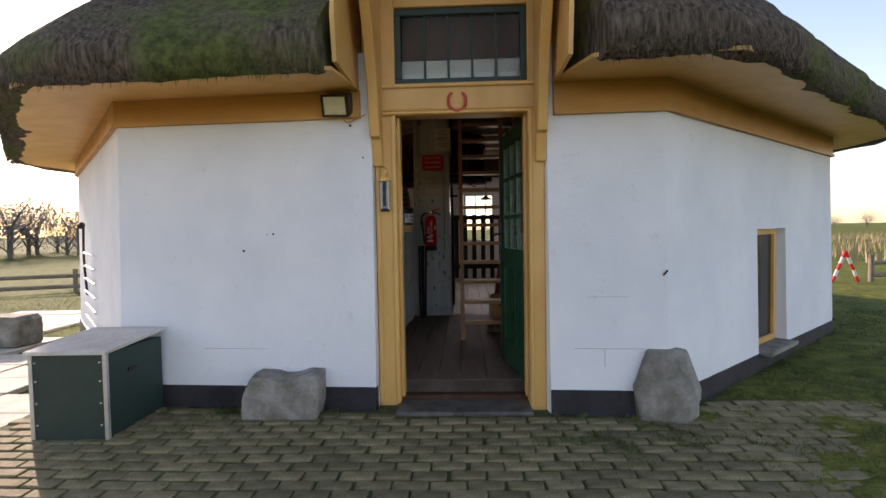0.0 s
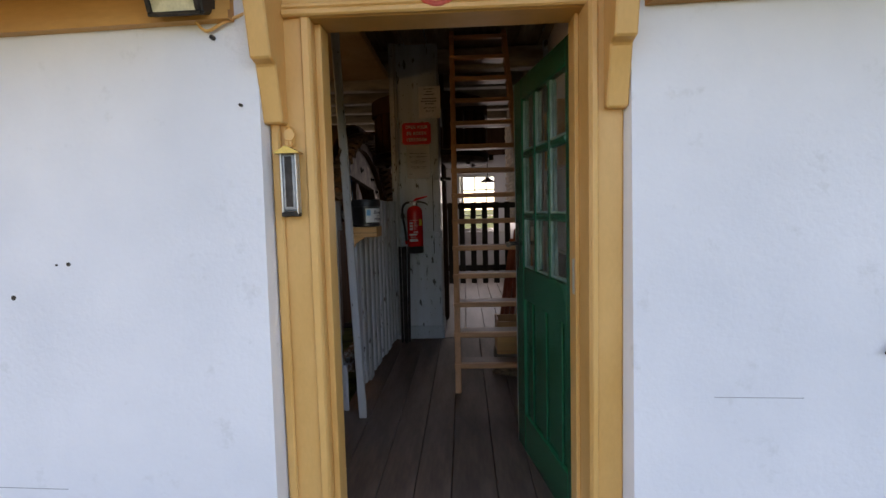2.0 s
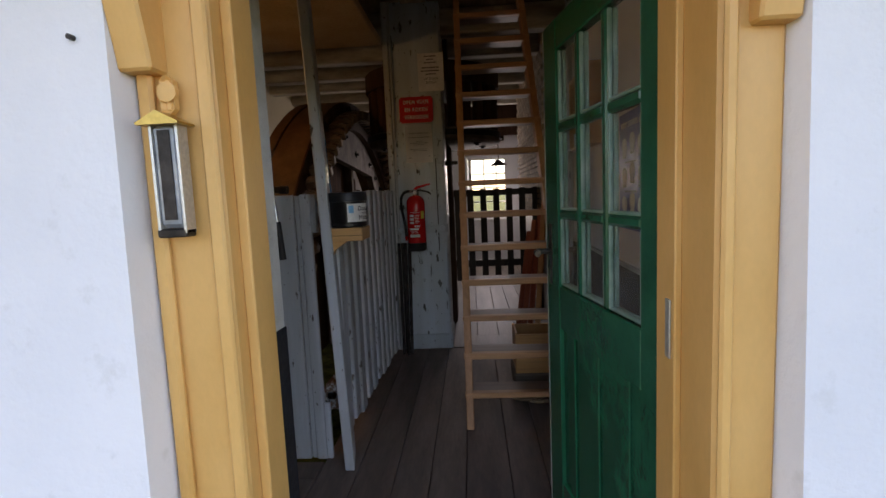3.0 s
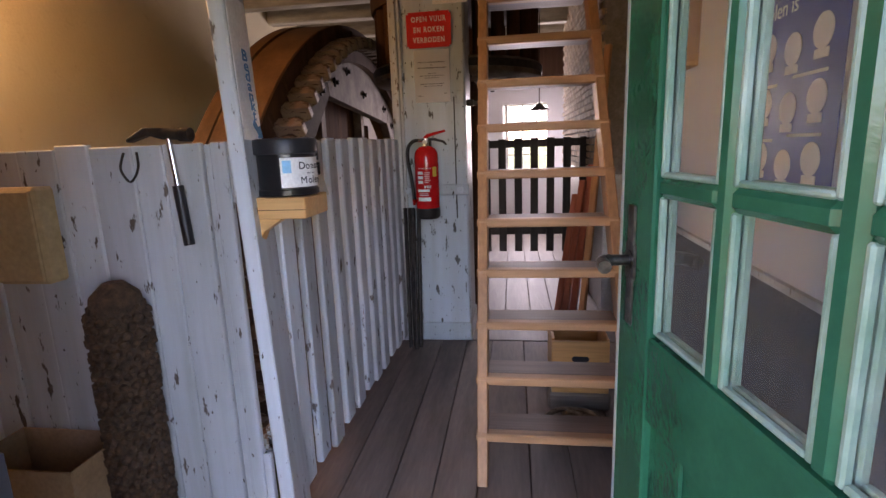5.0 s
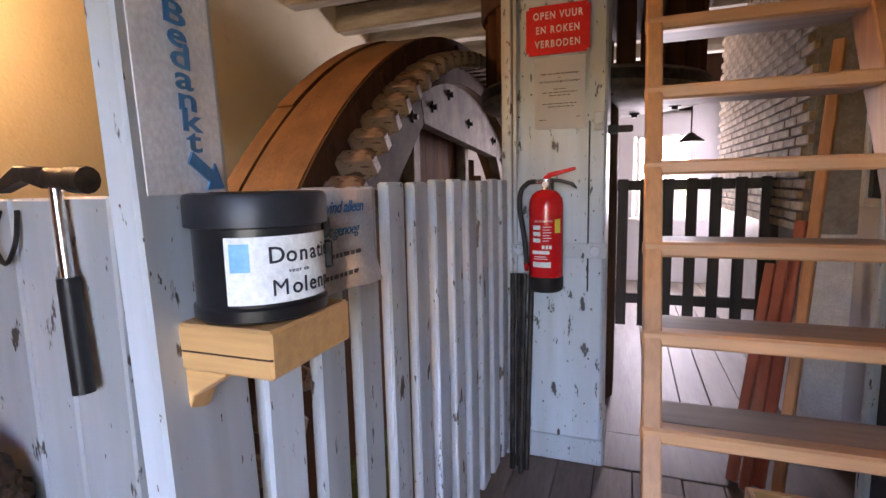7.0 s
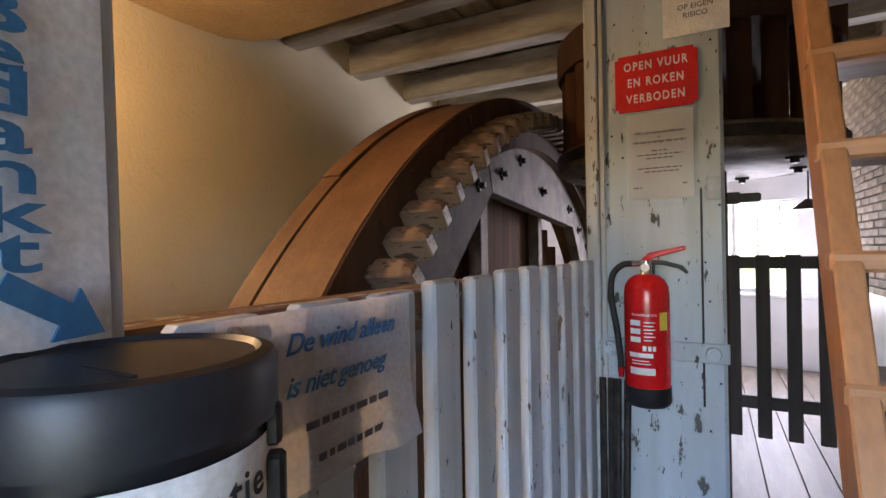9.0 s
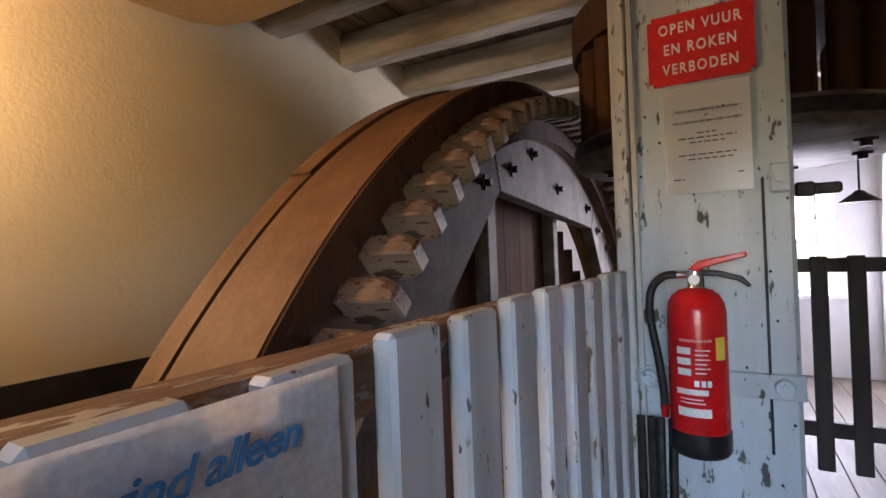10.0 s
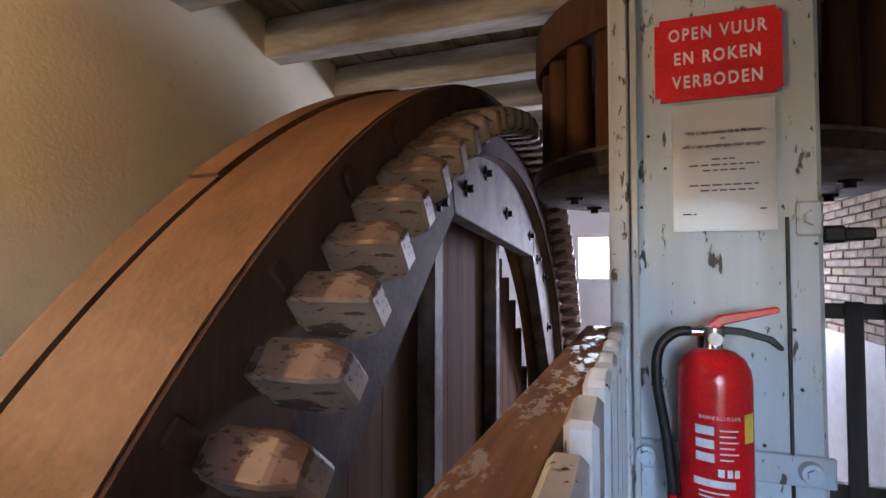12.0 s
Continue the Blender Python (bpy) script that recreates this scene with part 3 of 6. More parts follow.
def bracket(xc, base):
    """A curved timber bracket on the face at y = base, with a stepped foot, sweeping out under the hood."""
    side = [(0.02, 1.565), (0.02, 3.05), (-0.60, 3.05), (-0.585, 2.92), (-0.50, 2.72), (-0.39, 2.52), (-0.29, 2.34), (-0.215, 2.18), (-0.165, 2.0),
            (-0.135, 1.86), (-0.118, 1.775), (-0.112, 1.745), (-0.072, 1.735), (-0.058, 1.68), (-0.040, 1.60), (-0.034, 1.565)]
    bm = bmesh.new()
    prism(bm, [(xc - 0.032, y + base, z) for y, z in side], (0.064, 0, 0), 0.005)
    return part("bracket", bm, "ochre", door_case, "curved ochre bracket")


bracket(-0.530, -0.015)
bracket(0.528, -0.085)
bm = bmesh.new()
box(bm, -0.43, 0.46, -0.19, 0.135, -0.12, -0.026, 0.010)
part("threshold", bm, "wet_stone", door_case, "worn dark threshold stone")
bm = bmesh.new()
box(bm, -0.56, 0.56, 0.14, 0.50, -0.10, -0.004)
part("threshold_board", bm, "floor_wood", door_case, "worn floor board in the doorway")
bm = bmesh.new()
box(bm, -0.41, 0.445, 0.06, 0.138, -0.03, 0.004, 0.006)
part("door_sill", bm, "dark_wood", door_case, "worn timber sill")
# transom window
win = thing("window_1", (0.02, 0.06, 2.1), "dark blue-painted transom window with small panes", "window", kind="structure")
bm = bmesh.new()
for a, b, c, d in ((-0.412, 0.462, 2.107, 2.15), (-0.412, 0.462, 2.565, 2.61), (-0.412, -0.37, 2.15, 2.565), (0.42, 0.462, 2.15, 2.565)):
    box(bm, a, b, 0.035, 0.085, c, d, 0.004)
part("window_frame", bm, "green_box", win)
for i in range(1, 5):
    x = -0.37 + 0.79 * i / 5
    block("glazing_bar", (x - 0.008, x + 0.008, 0.045, 0.075, 2.15, 2.565), "green_box", win, 0.003)
for i in range(5):
    x = -0.37 + 0.79 * i / 5
    block("pane", (x + 0.006, x + 0.152, 0.056, 0.060, 2.148, 2.567), "glass", win, 0.0)
    # white strip added behind each pane to imitate a reflected sill
    block("back_strip", (x + 0.02, x + 0.138, 0.09, 0.094, 2.160, 2.195), "white_paint", win, 0.0, "pale strip standing in for a reflection in the glass")

# inner reveal of the doorway
for sg, sh_ in ((1, S_L),):
    p, q = along(0, sh_, -0.235), along(0, sh_, -0.569)
    for nm, mt, z0, z1, e in (("wall_reveal", "old_plaster", 0.95, 2.12, 0.006), ("wall_reveal_dado", "tar", 0.0, 0.95, 0.010)):
        bm = bmesh.new()
        prism(bm, [(p.x - sg * 0.01, p.y, z0), (p.x + sg * e, p.y, z0), (q.x + sg * e, q.y - 0.004 + e, z0), (q.x - sg * 0.01, q.y - 0.004 + e, z0)], (0, 0, z1 - z0))
        solo(nm, bm, mt, "mottled old plaster reveal of the doorway" if mt != "tar" else "black tarred foot of the doorway reveal", "wall", kind="structure")
bm = bmesh.new()
box(bm, -0.62, 0.62, 0.142, 0.50, 2.12, 2.3)
solo("wall_door_head", bm, "old_plaster", "plastered head over the doorway", "wall", kind="structure")

# added filler that stops daylight leaking indoors through the transom
bm = bmesh.new()
box(bm, -0.66, 0.66, 0.145, 0.50, 2.305, 3.02)
solo("wall_transom_back", bm, "dark_wood", "dark block added behind the transom to keep daylight out", "wall", kind="structure")

# ---- inner floors, walls, ceiling ----
bm = bmesh.new()
box(bm, -2.5, 1.15, 0.45, 1.45, -0.12, -0.016)
box(bm, -0.74, 1.15, 1.45, 8.2, -0.12, -0.016)
floor = solo("floor", bm, "dark_wood", "worn dark wooden plank floor", "floor", kind="structure")
bm = bmesh.new()
box(bm, -4.6, -0.74, 1.45, 8.2, -3.3, -3.2)
box(bm, -0.80, -0.74, 1.5, 8.2, -3.2, -0.12)
box(bm, -4.6, -0.80, 1.42, 1.5, -3.2, -0.12)
solo("floor_pit", bm, "tar", "dark wheel pit below the floor", "floor", kind="structure")
bm = bmesh.new()
box(bm, -2.62, -2.42, 0.50, 8.1, -3.2, 3.0)
ob = solo("wall_inner_west", bm, "cream_plaster", "cream plaster wall beside the great wheel", "wall", kind="structure")
bm = bmesh.new()
box(bm, -2.42, -2.410, 1.60, 8.1, -3.2, 1.06, 0.002)
part("dado", bm, "tar", ob, "black tarred foot of the wall")
# unseen dark sheet inside the front wall, added to dim the fence boards
bm = bmesh.new()
box(bm, -2.42, -0.64, 0.56, 0.60, 0.0, 2.52)
solo("wall_inner_south", bm, "panel_brown", "unseen dark lining added to cut bounced light on the fence boards", "wall", kind="structure")
bm = bmesh.new()
prism(bm, [(0.848, 0.55, 0.9), (0.968, 0.55, 0.9), (1.02, 3.30, 0.9), (0.90, 3.30, 0.9)], (0, 0, 2.1))
ob = solo("wall_inner_east", bm, "inner_white", "white-painted inner wall above a black dado", "wall", kind="structure")
bm = bmesh.new()
prism(bm, [(0.835, 0.45, 0.0), (0.965, 0.45, 0.0), (1.02, 3.30, 0.0), (0.89, 3.30, 0.0)], (0, 0, 0.895))
part("dado", bm, "tar", ob, "black dado")
bm = bmesh.new()
prism(bm, [(0.828, 0.45, 0.895), (0.85, 0.45, 0.895), (0.905, 3.30, 0.895), (0.883, 3.30, 0.895)], (0, 0, 0.022))
part("dado_rail", bm, "pale_edge", ob, "grey dado rail")
block("end_trim", (0.86, 1.03, 3.30, 3.36, 0, 3.0), "post_paint", ob, 0.006, "grey-painted corner trim")
bm = bmesh.new()
box(bm, 0.98, 1.10, 3.36, 6.6, 0, 3.0)
box(bm, 1.0, 1.1, 6.6, 8.2, 0, 3.0)
ob = solo("wall_back_east", bm, "inner_white", "white wall of the back room", "wall", kind="structure")
for z0, z1, nm in ((1.25, 1.95, "dark_glass"),):
    block("pane", (0.972, 0.978, 3.50, 3.78, z0, z1), nm, ob, 0, "small dark window in a white frame")
    for a in ((3.46, 3.50, 1.21, 1.99), (3.78, 3.82, 1.21, 1.99), (3.50, 3.78, 1.21, 1.25), (3.50, 3.78, 1.95, 1.99)):
        block("pane_frame", (0.955, 0.979, *a), "white_paint", ob, 0.003)
bm = bmesh.new()
box(bm, -2.6, 1.3, 0.66, 7.9, 3.0, 3.06)
solo("ceiling", bm, "ceil_board", "old limed ceiling boards", "ceiling", kind="structure")
bm = bmesh.new()
prism(bm, [(-2.42, 0.5, 2.52), (-0.62, 0.5, 2.52), (-0.62, 3.18, 2.52), (-2.15, 3.20, 2.52), (-2.30, 3.16, 2.52), (-2.39, 3.05, 2.52), (-2.42, 2.8, 2.52)], (0, 0, 0.06), 0.008)
solo("ceiling_panel", bm, "soffit", "tan boarded lower ceiling with a rounded corner", "ceiling", kind="structure")
for i, y in enumerate((3.50, 4.215, 4.86, 5.5, 6.25, 7.0)):
    bm = bmesh.new()
    m = Matrix.Translation((0, y, 0)) @ Matrix.Rotation(radians((-1.2, 0.8, -0.5, 0.6, -0.4, 0.3)[i]), 4, "Z")
    box(bm, -2.44, 1.2, -0.075, 0.075, 2.65, 2.86, 0.014, m=m)
    solo("ceiling_joist", bm, "beam", "limed oak joist with flaking whitewash", "beam", "ceiling joists")
for j in range(16):
    x = -2.40 + 0.215 * j
    bm = bmesh.new()
    box(bm, x, x + 0.205, 2.6, 7.9, 2.862 + 0.006 * (j % 3), 2.885 + 0.006 * (j % 3), 0.004)
    solo("ceiling_board_" + "abc"[j % 3], bm, "ceil_board", "limed ceiling board", "ceiling", kind="structure")

# ---- the great cog wheel ----
WC = Vector((0, 4.4, -0.38))
XF, XB, RO = -1.135, -1.47, 2.66
wheel = thing("cog_wheel", (-1.3, 4.4, -3.0), "huge old wooden cog wheel with square wooden teeth", "cog wheel")


def wp(x, r, a):
    """A point of the wheel: radius r, angle a in degrees from the door side upward."""
    return Vector((x, WC.y - r * math.cos(radians(a)), WC.z + r * math.sin(radians(a))))


def arc_slab(bm, x0, x1, r0, r1, a0, a1, n):
    ringv = []
    for i in range(n + 1):
        a = a0 + (a1 - a0) * i / n
        ringv.append([bm.verts.new(wp(x, r, a)) for x, r in ((x0, r0), (x1, r0), (x1, r1), (x0, r1))])
    for p, q in zip(ringv, ringv[1:]):
        for j in range(4):
            bm.faces.new((p[j], p[(j + 1) % 4], q[(j + 1) % 4], q[j]))
    bm.faces.new(ringv[0])
    bm.faces.new(list(reversed(ringv[-1])))


A_CUTS = [-20, 14, 36.5, 60, 82, 106, 130, 155, 178, 200]
for i_rim, (a0, a1) in enumerate(zip(A_CUTS, A_CUTS[1:])):
    n = max(6, int((a1 - a0) / 1.5))
    bm = bmesh.new()
    arc_slab(bm, XB + 0.100, XF + 0.001, 2.40, RO, a0 + 0.002, a1 - 0.002, n)
    part("rim_segment", bm, "rim_wood", wheel, "orange-brown rim plank", 40)
    bm = bmesh.new()
    arc_slab(bm, XB + 0.012, XB + 0.090, 2.40, RO + (0.011 if i_rim % 2 else 0.004), a0 - 9, a1 - 9.06, n)
    part("rim_segment", bm, "rim_wood", wheel, "outer rim plank", 40)
bm = bmesh.new()
arc_slab(bm, XF, XF + 0.012, 2.395, RO - 0.004, -20, 200, 150)
part("rim_face", bm, "dark_wood", wheel, "dark oiled side of the rim", 40)
# one tooth, cut square with a tapered tip and a shank through the rim
PITCH = 3.13
tooth_bm = bmesh.new()
rr = 2.525
prof = [(-0.03, 0.024, 0.030), (0.012, 0.026, 0.034), (0.022, 0.036, 0.046), (0.125, 0.037, 0.048), (0.165, 0.024, 0.036)]
lv = []
for dx, w, h in prof:
    w = abs(w)
    lv.append([tooth_bm.verts.new((dx, sy * w, sz * h)) for sy, sz in ((-1, -1), (1, -1), (1, 1), (-1, 1))])
for p, q in zip(lv, lv[1:]):
    for j in range(4):
        tooth_bm.faces.new((p[j], p[(j + 1) % 4], q[(j + 1) % 4], q[j]))
tooth_bm.faces.new(lv[0])
tooth_bm.faces.new(list(reversed(lv[-1])))
bmesh.ops.bevel(tooth_bm, geom=tooth_bm.edges[:], offset=0.005, segments=1, affect="EDGES")
tooth = finish("tooth", tooth_bm, "cog_wood")
shank_bm = bmesh.new()
box(shank_bm, 0, 0.03, -0.02, 0.02, -0.028, 0.028, 0.004)
shank = finish("tooth_peg", shank_bm, "dark_wood")
for i in range(60):
    a = 8.5 + PITCH * i
    for me, r, dx in ((tooth, rr, 0.012), (shank, RO - 0.060, -0.006)):
        if me is shank and i % 2:
            continue
        ob = new(me.name, me)
        ob.parent = wheel
        p = wp(XF + dx, r, a)
        rot = Matrix.Rotation(radians(a - 90 + random.uniform(-1.5, 1.5)), 4, "X")
        # local y along the rim, local z outward
        rot = Matrix(((1, 0, 0, 0), (0, math.sin(radians(a)), -math.cos(radians(a)), 0), (0, math.cos(radians(a)), math.sin(radians(a)), 0), (0, 0, 0, 1)))
        ob.matrix_parent_inverse = world_of(wheel).inverted()
        ob.matrix_basis = Matrix.Translation(p + Vector((random.uniform(-0.008, 0.004), 0, 0))) @ rot @ Matrix.Rotation(radians(random.uniform(-3, 3)), 4, "X")
# felloes: boards with straight inner chords, darker below 60 degrees, iron bolts between
def chord_board(a0, a1, x0, x1, ri, ro, mat, label):
    bm = bmesh.new()
    n = 12
    outer = [wp(x0, ro, a0 + (a1 - a0) * i / n) for i in range(n + 1)]
    inner = [wp(x0, ri, a1), wp(x0, ri, a0)]
    prism(bm, outer + inner, (x1 - x0, 0, 0), 0.004)
    return part("felloe", bm, mat, wheel, label)


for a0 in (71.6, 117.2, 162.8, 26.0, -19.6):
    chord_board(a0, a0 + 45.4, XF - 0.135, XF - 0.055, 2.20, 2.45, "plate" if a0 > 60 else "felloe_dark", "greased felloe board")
    for da, r in ((4, 2.27), (12, 2.33), (23, 2.18), (41, 2.27)) if a0 > 60 else ((41.5, 2.28),):
        p = wp(XF - 0.055, r, a0 + da)
        bm = bmesh.new()
        cyl(bm, p, p + Vector((0.035, 0, 0)), 0.016, seg=6)
        box(bm, p.x, p.x + 0.012, p.y - 0.040, p.y + 0.040, p.z - 0.012, p.z + 0.012, 0.003)
        box(bm, p.x, p.x + 0.010, p.y - 0.012, p.y + 0.012, p.z - 0.034, p.z + 0.034, 0.003)
        part("bolt", bm, "iron", wheel, "dark iron bolt with a cross washer")
# arms: two pairs of crossing beams, with boards behind
for ang, off in ((72, -0.0), (-18, 0.0)):
    for s in (-1, 1):
        bm = bmesh.new()
        d = Vector((0, -math.cos(radians(ang)), math.sin(radians(ang))))
        n = Vector((0, d.z, -d.y))
        c = WC + n * (0.40 * s)
        pts = [c - d * 2.3 - n * 0.10, c + d * 2.3 - n * 0.10, c + d * 2.3 + n * 0.10, c - d * 2.3 + n * 0.10]
        prism(bm, [(XF - 0.42 - (0.11 if ang < 0 else 0), p.y, p.z) for p in pts], (0.10, 0, 0), 0.006)
        part("arm", bm, "dark_wood", wheel, "dark timber arm")
bm = bmesh.new()
cyl(bm, (-2.4, WC.y, WC.z), (-0.95, WC.y, WC.z), 0.30, seg=16)
part("axle", bm, "iron", wheel, "heavy dark axle")
for y0, y1, mt in ((3.88, 3.985, "plate"), (4.95, 5.04, "plate")):
    bm = bmesh.new()
    box(bm, -1.42, -1.34, y0, y1, -1.2, 1.72, 0.006)
    part("back_batten", bm, mt, wheel, "pale upright batten")
for y in np.arange(2.62, 6.4, 0.24):
    h = math.sqrt(max(0.05, 2.18 ** 2 - (y + 0.12 - WC.y) ** 2)) + WC.z
    bm = bmesh.new()
    box(bm, -1.47, -1.43, y, y + 0.239, -1.6, h, 0.002)
    part("back_board", bm, "panel_brown", wheel, "reddish-brown board behind the arms")

# ---- lantern pinion on the king post ----
pinion = thing("lantern_pinion", (-0.30, 4.22, 0), "dark lantern pinion with round staves between two timber discs", "lantern pinion")
bm = bmesh.new()
lathe(bm, [(0.64, 0), (0.66, 0.015), (0.66, 0.105), (0.65, 0.115)], (-0.30, 4.22, 1.80), 48)
part("lower_disc", bm, "plate", pinion, "grey worn lower disc", 40)
bm = bmesh.new()
lathe(bm, [(0.668, 0), (0.668, 0.05)], (-0.30, 4.22, 1.845), 48)
part("iron_hoop", bm, "iron", pinion, "dark iron hoop", 40)
bm = bmesh.new()
lathe(bm, [(0.65, 0), (0.66, 0.015), (0.66, 0.16), (0.65, 0.17)], (-0.30, 4.22, 2.32), 48)
part("upper_disc", bm, "dark_wood", pinion, "dark upper disc", 40)
for i in range(26):
    a = 2 * math.pi * i / 26
    bm = bmesh.new()
    cyl(bm, (-0.30 + 0.59 * math.cos(a), 4.22 + 0.59 * math.sin(a), 1.9), (-0.30 + 0.59 * math.cos(a), 4.22 + 0.59 * math.sin(a), 2.34), 0.046, seg=12)
    part("stave", bm, "panel_brown", pinion, "", 40)
for i in range(8):
    a = 2 * math.pi * (i + 0.3) / 8
    bm = bmesh.new()
    c = Vector((-0.30 + 0.5 * math.cos(a), 4.22 + 0.5 * math.sin(a), 1.80))
    cyl(bm, c, c - Vector((0, 0, 0.03)), 0.02, seg=6)
    box(bm, c.x - 0.035, c.x + 0.035, c.y - 0.01, c.y + 0.01, c.z - 0.012, c.z, 0.002)
    part("bolt", bm, "iron", pinion, "iron bolt")
bm = bmesh.new()
box(bm, -0.47, -0.13, 4.05, 4.39, 0.0, 1.80, 0.03)
box(bm, -0.47, -0.13, 4.05, 4.39, 2.49, 3.0, 0.03)
part("king_post", bm, "dark_wood", pinion, "dark square king post")

# ---- painted oak post ----
post = thing("timber_post", (-0.39, 3.4, 0), "tall blue-grey painted oak post with knocked edges", "post")
bm = bmesh.new()
box(bm, -0.575, -0.158, 3.285, 3.68, 0.0, 3.0, 0.012)
part("shaft", bm, "post_paint", post)
block("edge_board", (-0.625, -0.577, 3.26, 3.56, 0.0, 3.0), "pale_edge", post, 0.006, "pale chipped edge board")
block("edge_strip", (-0.573, -0.555, 3.268, 3.283, 0.0, 3.0), "pale_edge", post, 0.003)
block("foot_block", (-0.58, -0.15, 3.276, 3.70, 0.0, 0.13), "post_paint", post, 0.006, "foot block of the post")
block("cover_strip", (-0.235, -0.228, 3.278, 3.287, 0.85, 1.62), "iron", post, 0.001, "long dark crack")
bm = bmesh.new()
box(bm, -0.62, -0.15, 3.272, 3.284, 1.005, 1.075, 0.003)
part("strap", bm, "post_paint", post, "painted iron strap")
for x in (-0.20, -0.545):
    bm = bmesh.new()
    cyl(bm, (x, 3.274, 1.04), (x, 3.255, 1.04), 0.026, 0.022, 14)
    cyl(bm, (x, 3.256, 1.04), (x, 3.246, 1.04), 0.013, seg=6)
    part("strap_bolt", bm, "post_paint", post, "round painted bolt head", 40)
bm = bmesh.new()
box(bm, -0.215, -0.165, 3.266, 3.284, 1.575, 1.655, 0.005)
cyl(bm, (-0.19, 3.268, 1.615), (-0.19, 3.245, 1.615), 0.017, seg=6)
part("catch_plate", bm, "post_paint", post, "painted catch plate")
bm = bmesh.new()
box(bm, -0.156, -0.11, 3.30, 3.34, 1.56, 1.60, 0.006)
box(bm, -0.125, -0.05, 3.31, 3.33, 1.565, 1.595, 0.006)
part("latch", bm, "iron", post, "dark iron latch")
for i in range(26):
    x, z = random.uniform(-0.55, -0.17), random.uniform(0.2, 2.6)
    bm = bmesh.new()
    cyl(bm, (x, 3.286, z), (x, 3.281, z), 0.004, seg=8)
    part("nail", bm, "iron", post)

SX = Vector((1, 0, 0))
UP = Vector((0, 0, 1))
sign = thing("warning_sign", (-0.37, 3.28, 1.92), "red enamel sign with white lettering on the post", "sign")
bm = bmesh.new()
box(bm, -0.512, -0.235, 3.272, 3.281, 1.917, 2.125, 0.0)
es = [e for e in bm.edges if abs(e.verts[0].co.y - e.verts[1].co.y) > 0.005]
bmesh.ops.bevel(bm, geom=es, offset=0.012, segments=4, affect="EDGES")
part("board", bm, "sign_red", sign)
for body, z in (("OPEN VUUR", 2.068), ("EN ROKEN", 2.008), ("VERBODEN", 1.948)):
    text_part("lettering", body, 0.043, facing((-0.3735, 3.2715, z), SX, UP), "white", sign, 0.0008, 1.26, "CENTER", 0.0009, 0.76)
pap = thing("notice_sheet", (-0.36, 3.28, 1.59), "laminated white notice pinned to the post", "notice")
bm = bmesh.new()
nx, nz = 10, 14
gv = [[bm.verts.new((-0.474 + 0.222 * i / nx, 3.2755 - 0.003 * (j / 14) ** 1.2 + 0.0025 * noise.noise(Vector((i * 0.5, j * 0.45, 3))), 1.59 + 0.315 * j / nz)) for i in range(nx + 1)] for j in range(nz + 1)]
for j in range(nz):
    for i in range(nx):
        bm.faces.new((gv[j][i], gv[j][i + 1], gv[j + 1][i + 1], gv[j + 1][i]))
bmesh.ops.solidify(bm, geom=bm.faces[:], thickness=0.0012)
part("sheet", bm, "laminate", pap, "", 60)
for body, z, sz in (("- Wilt U zich melden bij de Molenaar -", 0.238, 0.0125), ("en", 0.222, 0.0115), ("wilt U zijn aanwijzingen altijd opvolgen", 0.205, 0.0125)):
    text_part("lettering", body, sz, facing((-0.363, 3.2705, 1.59 + z), SX, UP), "ink", pap, 0.0002, 0.93, "CENTER", 0.0001)
bars("print", (-0.363, 3.2725, 1.59), SX, Vector((0, -0.012, 1)), [(-0.025, 0.175, 0.05), (-0.075, 0.161, 0.15), (-0.045, 0.148, 0.09),
     (-0.075, 0.112, 0.15), (-0.05, 0.099, 0.12), (-0.09, 0.042, 0.03), (0.075, 0.052, 0.014)], "ink_grey", pap, 0.0035)
pap2 = thing("risk_notice", (-0.2, 3.28, 2.16), "white printed notice pinned high on the post", "notice")
block("sheet", (-0.345, -0.135, 3.277, 3.279, 2.165, 2.465), "paper", pap2, 0.0)
for body, z in (("OP EIGEN", 2.255), ("RISICO", 2.225)):
    text_part("lettering", body, 0.026, facing((-0.24, 3.2765, z), SX, UP), "ink", pap2, 0.0005, 1.0, "CENTER")
bars("print", (-0.24, 3.2765, 2.16), SX, UP, [(-0.05, 0.28, 0.10), (-0.03, 0.255, 0.06), (-0.05, 0.23, 0.1), (-0.07, 0.19, 0.14), (-0.08, 0.165, 0.15), (-0.04, 0.14, 0.08)], "ink", pap2, 0.009)

# ---- fire extinguisher ----
ex = thing("fire_extinguisher", (-0.405, 3.16, 0.87), "red fire extinguisher with a black hose hung on the post", "fire extinguisher")
EX, EY = -0.405, 3.175
bm = bmesh.new()
lathe(bm, [(0.071, 0.05), (0.0745, 0.06), (0.0745, 0.385), (0.071, 0.410), (0.060, 0.432), (0.042, 0.446), (0.022, 0.452)], (EX, EY, 0.87), 40)
part("cylinder", bm, "red_paint", ex, "", 40)
bm = bmesh.new()
lathe(bm, [(0.066, 0.0), (0.072, 0.006), (0.077, 0.015), (0.077, 0.066), (0.074, 0.068)], (EX, EY, 0.87), 40)
part("base", bm, "rubber", ex, "black rubber foot", 40)
bm = bmesh.new()
lathe(bm, [(0.022, 0.45), (0.019, 0.458), (0.019, 0.478), (0.024, 0.480), (0.024, 0.498), (0.016, 0.502)], (EX, EY, 0.87), 20)
cyl(bm, (EX - 0.05, EY, 1.358), (EX - 0.005, EY, 1.358), 0.011, seg=12)
part("valve", bm, "steel", ex, "chrome valve", 40)
bm = bmesh.new()
cyl(bm, (EX, EY - 0.022, 1.345), (EX, EY - 0.034, 1.345), 0.014, seg=16)
